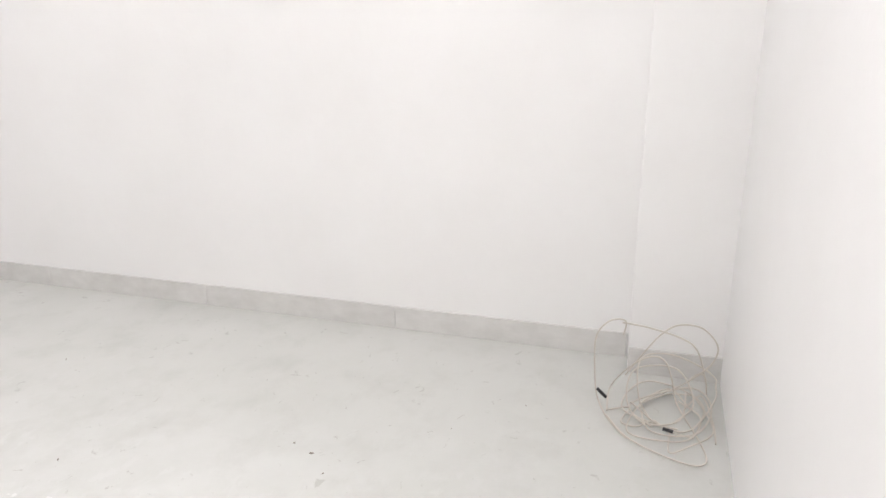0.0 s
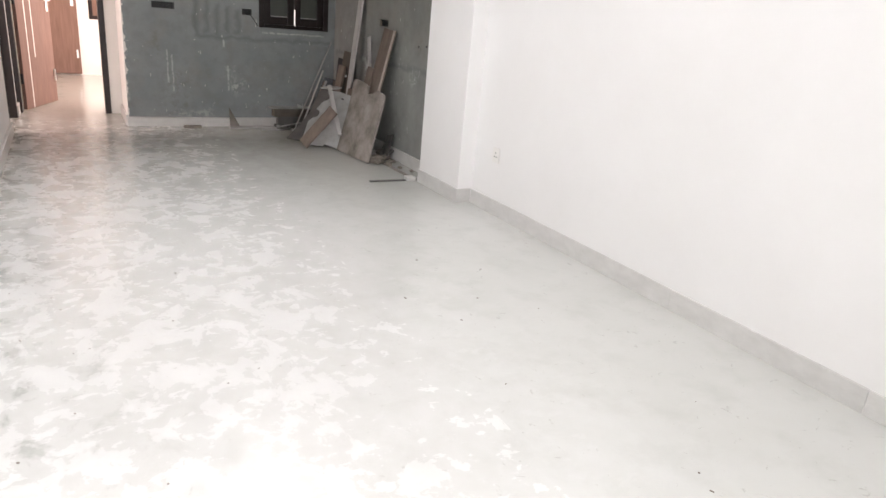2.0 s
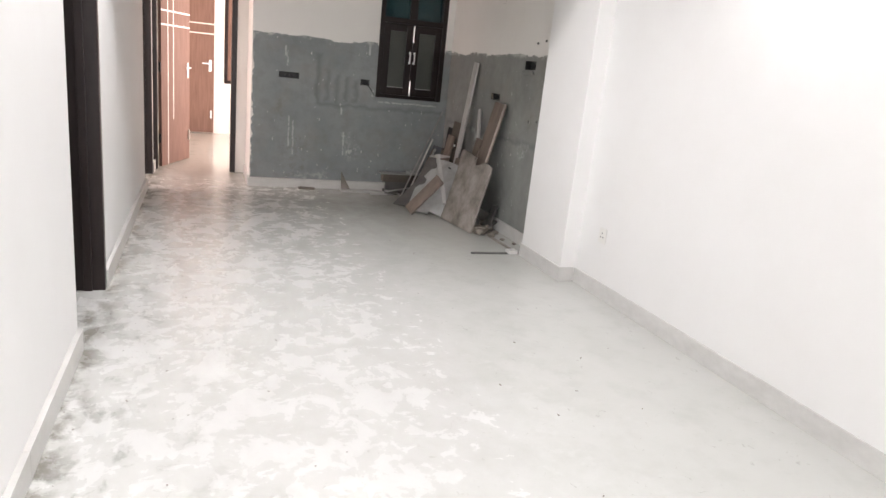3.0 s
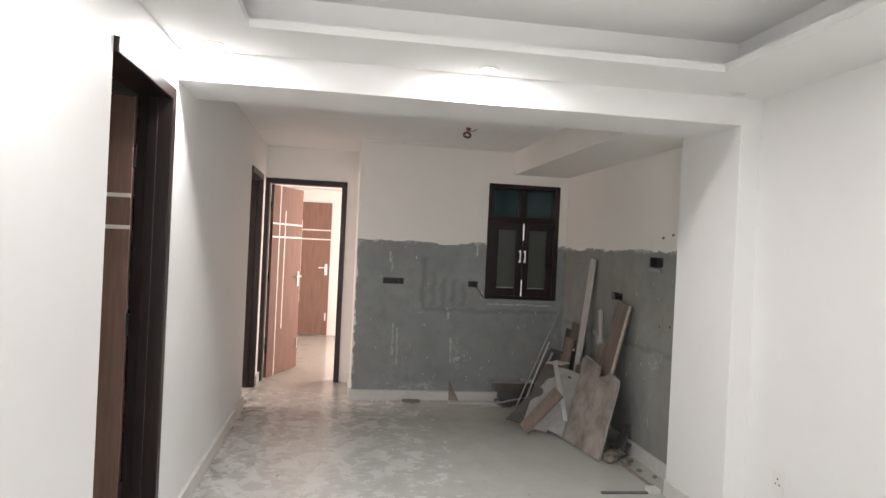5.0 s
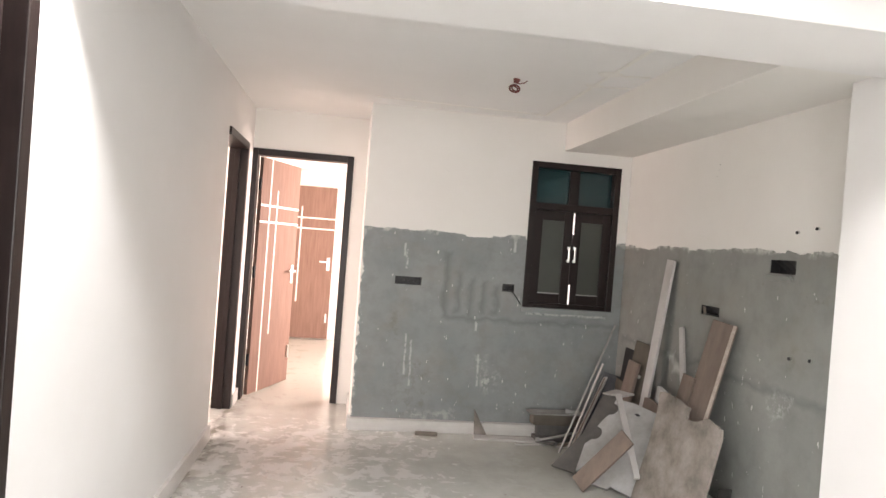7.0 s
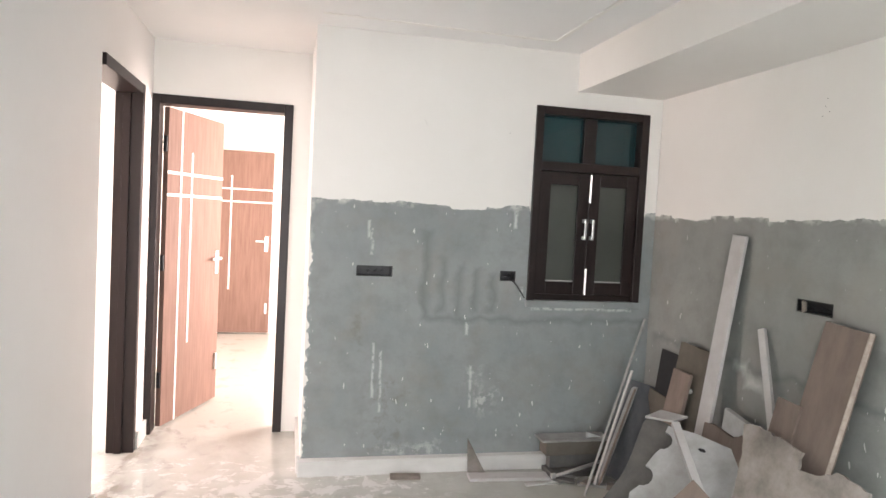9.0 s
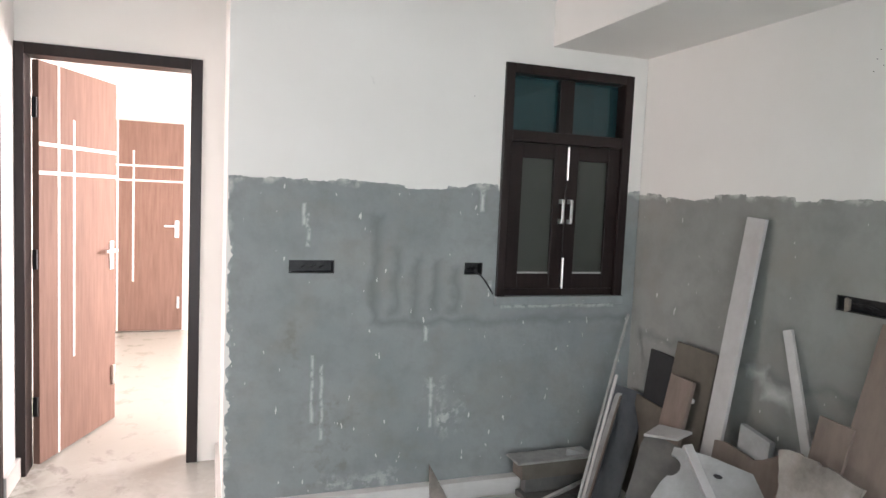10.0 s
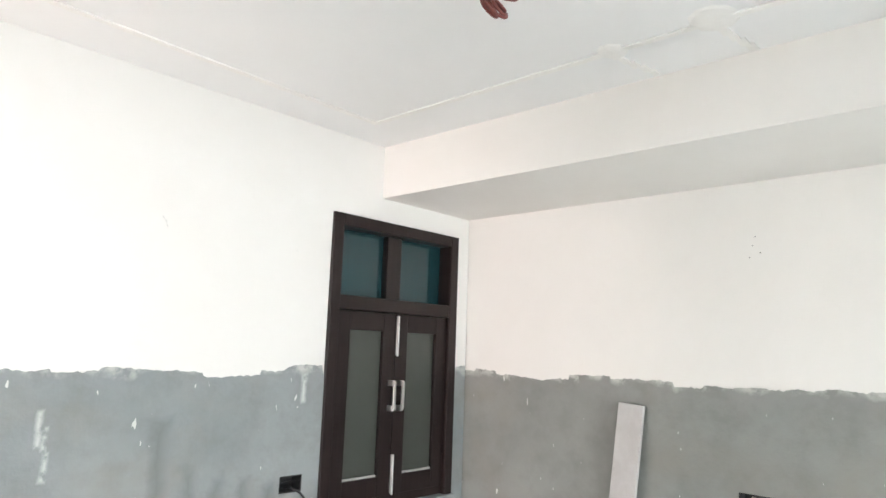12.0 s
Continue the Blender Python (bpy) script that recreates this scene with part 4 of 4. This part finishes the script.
bm = slab([(-0.20, 0), (0.25, 0), (0.25, 0.55), (0.06, 0.59), (-0.05, 0.625), (-0.07, 0.56), (-0.075, 0.40), (-0.085, 0.29), (-0.14, 0.14)], (2.225, 6.10, 0.004), (0.63, -0.77, 0), SLOPE, 0.016)
waste("dark_board", bm, dark_board, "dark grey board behind the white board")
lean("plank", (2.143, 5.862, 0), (2.39, 5.755, 0.33), (0.5, -0.8, -0.1), 0.115, 0.018, brown_board, "short brown plank leaning across white board", "plank")
lean("batten", (2.415, 5.66, 0.14), (2.455, 6.10, 0.53), (1, -0.3, 0), 0.036, 0.022, grey_board, "pale batten crossing in front of white board", "batten")
waste("offcut", slab([(0, 0), (0.14, 0.01), (0.19, 0.10), (0.05, 0.12)], (2.46, 6.37, 0.475), (0.72, -0.69, 0), (0.6, 0.7, 0.12), 0.012), grey_board, "pale offcut lying on leaning boards", "offcut")

# thin strips and dark boards in the corner
lean("metal_profile", (2.25, 6.56, 0), (2.768, 6.96, 0.89), (0.5, -0.6, 0), 0.014, 0.010, dusty_alu, "long thin grey profile strip leaning in the corner", "profile")
lean("metal_profile", (2.35, 6.66, 0), (2.65, 6.86, 0.60), (0.5, -0.6, 0), 0.016, 0.010, grey_board, "short pale strip leaning in the corner", "profile")
lean("metal_profile", (2.37, 6.65, 0), (2.66, 6.83, 0.50), (0.5, -0.6, 0), 0.010, 0.008, brown_board, "thin brown strip leaning in the corner", "profile")
lean("dark_board", (2.50, 6.73, 0), (2.755, 6.875, 0.50), (0.6, -0.5, 0), 0.17, 0.014, blue_film, "dark blue-grey board leaning in the corner")
lean("metal_profile", (2.40, 6.70, 0), (2.70, 6.90, 0.49), (0.5, -0.6, 0), 0.035, 0.012, dusty_alu, "grey profile strip along the dark board", "profile")
# low stack against the skirting
for x0, y0, ln, w, z0, h, turn, m, text in ((2.15, 6.80, 0.36, 0.13, 0.0005, 0.03, 0.03, dark_board, "dark board offcut at the bottom of the stack"), (2.17, 6.87, 0.34, 0.06, 0.032, 0.09, -0.02, dark_board, "dark block in the low stack"),
                                            (2.12, 6.815, 0.385, 0.10, 0.124, 0.078, 0.01, ply_dark, "olive boxed section lying in the low stack"), (2.09, 6.80, 0.425, 0.13, 0.204, 0.012, 0.015, dusty_alu, "thin grey strip on top of the low stack")):
    waste("stacked_board", slab(rect(ln, w), (x0, y0, z0), (1, turn, 0), (-turn, 1, 0), h, 0.002), m, text)
waste("offcut", slab([(0, 0), (0.10, 0.0), (0.0, 0.035)], (2.37, 6.84, 0.2165), (1, 0.05, 0), (0, 0.1, 1), 0.008), white_board, "small white offcut standing on the low stack", "offcut")
for x0, y0, ln, w, z0, h, turn, m, text in ((2.16, 6.70, 0.16, 0.07, 0.0005, 0.012, 0.5, dusty_alu, "grey offcut lying before the low stack"), (2.26, 6.68, 0.17, 0.05, 0.0005, 0.014, -0.35, dusty_alu, "grey offcut lying before the low stack"),
                                            (2.13, 6.74, 0.13, 0.06, 0.0135, 0.010, -0.6, dark_board, "dark offcut lying before the low stack"), (2.30, 6.64, 0.14, 0.045, 0.0155, 0.010, 0.7, ply, "plywood offcut lying before the low stack"),
                                            (2.40, 6.61, 0.09, 0.04, 0.0005, 0.03, -0.5, ply, "short wooden block on the floor")):
    waste("offcut", slab(rect(ln, w), (x0, y0, z0), (1, turn, 0), (-turn, 1, 0), h, 0.002), m, text, "offcut")
waste("lying_batten", slab(rect(0.40, 0.018), (2.165, 6.745, 0.027), (1, 0.33, 0.10), (-0.33, 1, 0), 0.012), grey_board, "pale batten lying on offcuts", "batten")
waste("lying_batten", slab(rect(0.20, 0.014), (2.24, 6.77, 0.032), (1, 0.25, 0.14), (-0.25, 1, 0), 0.010), dusty_alu, "short grey batten lying on offcuts", "batten")
waste("white_block", slab(rect(0.028, 0.02), (2.13, 6.735, 0.0245), (1, 0.1, 0), (-0.1, 1, 0), 0.026), white_board, "small white block on offcuts", "offcut")
waste("lying_plank", slab(rect(0.46, 0.09), (1.676, 6.796, 0.0005), (1, -0.06, 0), (0.06, 1, 0), 0.017), grey_board, "dusty plank lying along the skirting", "plank")
waste("lying_batten", slab(rect(0.20, 0.022), (1.97, 6.70, 0.0005), (1, 0.12, 0), (-0.12, 1, 0), 0.010), grey_board, "pale batten lying on the floor", "batten")
waste("wedge", slab([(0, 0), (0.10, 0), (0.0, 0.19)], (1.695, 6.92, 0.003), (1, 0, 0), (0, 0.2, 1), 0.014), ply, "pointed plywood offcut standing at the skirting", "offcut")
waste("stone_piece", slab(rect(0.165, 0.05), (1.245, 6.862, 0.0005), (1, -0.08, 0), (0.08, 1, 0), 0.02), stone, "flat grey stone piece on the floor", "stone")

# rubble beside the sheet
rnd = random.Random(21)


def chunk(x, y, s, name="rubble", z=0.0, mat=None):
    bm = bmesh.new()
    bmesh.ops.create_icosphere(bm, subdivisions=1, radius=s)
    for v in bm.verts:
        v.co *= rnd.uniform(0.7, 1.15)
        v.co.z *= 0.55
    low = min(v.co.z for v in bm.verts)
    bmesh.ops.rotate(bm, verts=bm.verts, cent=(0, 0, 0), matrix=Matrix.Rotation(rnd.uniform(0, 6), 3, "Z"))
    bmesh.ops.translate(bm, verts=bm.verts, vec=(x, y, z - low + 0.0005))
    return solid(name, bm, mat or stone, "broken brown rubble lump beside the plywood sheet", "rubble", "rubble on the floor")


for x, y, sz in ((2.57, 5.12, 0.055), (2.62, 5.20, 0.06), (2.70, 5.26, 0.05), (2.66, 5.09, 0.04), (2.73, 5.42, 0.055), (2.72, 5.14, 0.035), (2.69, 4.92, 0.025), (2.74, 4.80, 0.02), (2.61, 4.56, 0.024), (2.64, 5.02, 0.03)):
    chunk(x, y, sz)
waste("brick_bat", slab(rect(0.11, 0.08), (2.53, 5.14, 0.0005), (1, 0.25, 0), (-0.25, 1, 0), 0.06, 0.006), stone, "broken brick beside the plywood sheet", "brick")
lean("batten", (2.64, 5.24, 0.10), (2.79, 5.30, 0.17), (0.5, -0.6, 0), 0.035, 0.02, dark_board, "dark batten resting on rubble", "batten")
lean("dark_board", (2.70, 5.26, 0), (2.79, 5.36, 0.19), (0.3, -0.9, 0.3), 0.08, 0.015, dark_board, "dark broken board leaning behind the plywood sheet")
lean("batten", (2.66, 5.30, 0.11), (2.78, 5.44, 0.20), (0.5, -0.6, 0), 0.03, 0.02, dark_board, "dark batten resting on rubble", "batten")
waste("lying_batten", slab(rect(0.95, 0.022), (2.60, 5.50, 0.0005), (0.04, -1, 0), (1, 0.04, 0), 0.012), ply, "thin batten lying beside the skirting", "batten")
waste("lying_batten", slab(rect(0.30, 0.022), (2.262, 4.535, 0.0005), (1, -0.03, 0), (0.03, 1, 0), 0.012), dark_board, "thin dark batten lying on the floor", "batten")
waste("marble_piece", boxed(2.575, 2.645, 4.525, 4.60, 0.0005, 0.028, 0.003), skirt_mat, "small pale marble piece on the floor", "stone")

# ---- tangled cable in the living room corner ----
tangle = thing("cable_tangle", (2.4, 0.0, 0), "tangled cream electric cable lying in the corner", "cable")


def smooth_path(knots, per=10):
    """A Catmull-Rom line through the knots."""
    k = [Vector(p) for p in knots]
    k = [2 * k[0] - k[1], *k, 2 * k[-1] - k[-2]]
    out = []
    for a, b, c, e in zip(k, k[1:], k[2:], k[3:]):
        for i in range(per):
            f = i / per
            out.append(0.5 * (2 * b + (c - a) * f + (2 * a - 5 * b + 4 * c - e) * f * f + (3 * b - a - 3 * c + e) * f ** 3))
    return [(min(p.x, 2.637), p.y if p.y > -0.27 else min(-0.54 - p.y, 0.0), max(p.z, 0.0045)) for p in out]


def cable(*knots):
    curve_mesh("cable_loop", smooth_path(knots), 0.0026, wire_mat, tangle)


cable((2.21, 0.0, 0.005), (2.30, 0.06, 0.005), (2.38, 0.105, 0.04), (2.40, 0.12, 0.14), (2.40, 0.12, 0.25), (2.40, 0.08, 0.31), (2.40, 0.03, 0.315), (2.40, 0.035, 0.26))
cable((2.41, 0.04, 0.305), (2.40, -0.05, 0.30), (2.41, -0.15, 0.27), (2.43, -0.20, 0.22), (2.52, -0.24, 0.07), (2.56, -0.25, 0.005))
cable((2.44, 0.02, 0.10), (2.40, -0.04, 0.22), (2.40, -0.08, 0.28), (2.40, -0.13, 0.32), (2.40, -0.20, 0.32), (2.40, -0.25, 0.27), (2.40, -0.25, 0.22), (2.40, -0.22, 0.17), (2.42, -0.16, 0.10), (2.50, -0.10, 0.01))
cable((2.35, 0.07, 0.005), (2.42, 0.065, 0.06), (2.40, 0.0, 0.16), (2.40, -0.06, 0.20), (2.40, -0.10, 0.19), (2.41, -0.125, 0.13), (2.42, -0.15, 0.03), (2.30, -0.20, 0.01), (2.20, -0.23, 0.008),
      (2.14, -0.23, 0.008), (2.12, -0.19, 0.008), (2.15, -0.10, 0.008), (2.21, 0.0, 0.012), (2.33, 0.075, 0.01))
cable((2.43, -0.18, 0.01), (2.48, -0.215, 0.03), (2.47, -0.24, 0.03), (2.34, -0.262, 0.015), (2.24, -0.265, 0.006))
cable((2.27, -0.13, 0.008), (2.16, -0.13, 0.012), (2.21, -0.19, 0.012), (2.29, -0.255, 0.012), (2.37, -0.25, 0.02), (2.52, -0.19, 0.04), (2.46, -0.20, 0.12), (2.46, -0.23, 0.12), (2.52, -0.25, 0.01))
cable((2.35, 0.07, 0.01), (2.38, 0.0, 0.012), (2.29, 0.02, 0.012), (2.27, -0.03, 0.014), (2.32, -0.08, 0.014), (2.275, -0.125, 0.012), (2.25, -0.21, 0.014))
cable((2.52, -0.20, 0.012), (2.50, -0.12, 0.014), (2.42, -0.04, 0.012), (2.44, -0.05, 0.014), (2.53, -0.13, 0.016), (2.58, -0.21, 0.012))
rnd = random.Random(12)
for k in range(5):
    a, knots = rnd.uniform(0, 6.28), []
    mx, my, high = 2.34 + rnd.uniform(-0.06, 0.1), -0.10 + rnd.uniform(-0.07, 0.05), (0.10, 0.03, 0.14, 0.02, 0.05)[k]
    for i in range(8):
        a += rnd.uniform(0.7, 1.3)
        q = rnd.uniform(0.09, 0.16)
        knots.append((mx + q * math.cos(a), my + q * math.sin(a), 0.012 + high * (0.5 + 0.5 * math.cos(a))))
    cable(*knots)
curve_mesh("tape_wrap", [(2.385, 0.107, 0.065), (2.38, 0.075, 0.038)], 0.0055, tape_mat, tangle)
curve_mesh("tape_wrap", [(2.28, -0.11, 0.014), (2.27, -0.14, 0.014)], 0.0055, tape_mat, tangle)

# crumbs of plaster on the floor
bm = bmesh.new()
rnd = random.Random(30)
for i in range(130):
    x, y = rnd.uniform(-0.1, 2.7), rnd.uniform(0.3, 6.8)
    if i < 60:
        x = rnd.uniform(-0.16, 0.4)
    s = rnd.uniform(0.0015, 0.0045) if rnd.random() < 0.9 else rnd.uniform(0.003, 0.0055)
    m = Matrix.Translation((x, y, s * 0.3)) @ Matrix.Rotation(rnd.uniform(0, 6), 4, "Z") @ Matrix.Diagonal((s * rnd.uniform(0.8, 2.5), s, s * 0.5, 1))
    bmesh.ops.create_icosphere(bm, subdivisions=1, radius=1, matrix=m)
solid("plaster_crumbs", bm, stone, "small brown plaster crumbs strewn over the floor", "debris", kind="stuff")
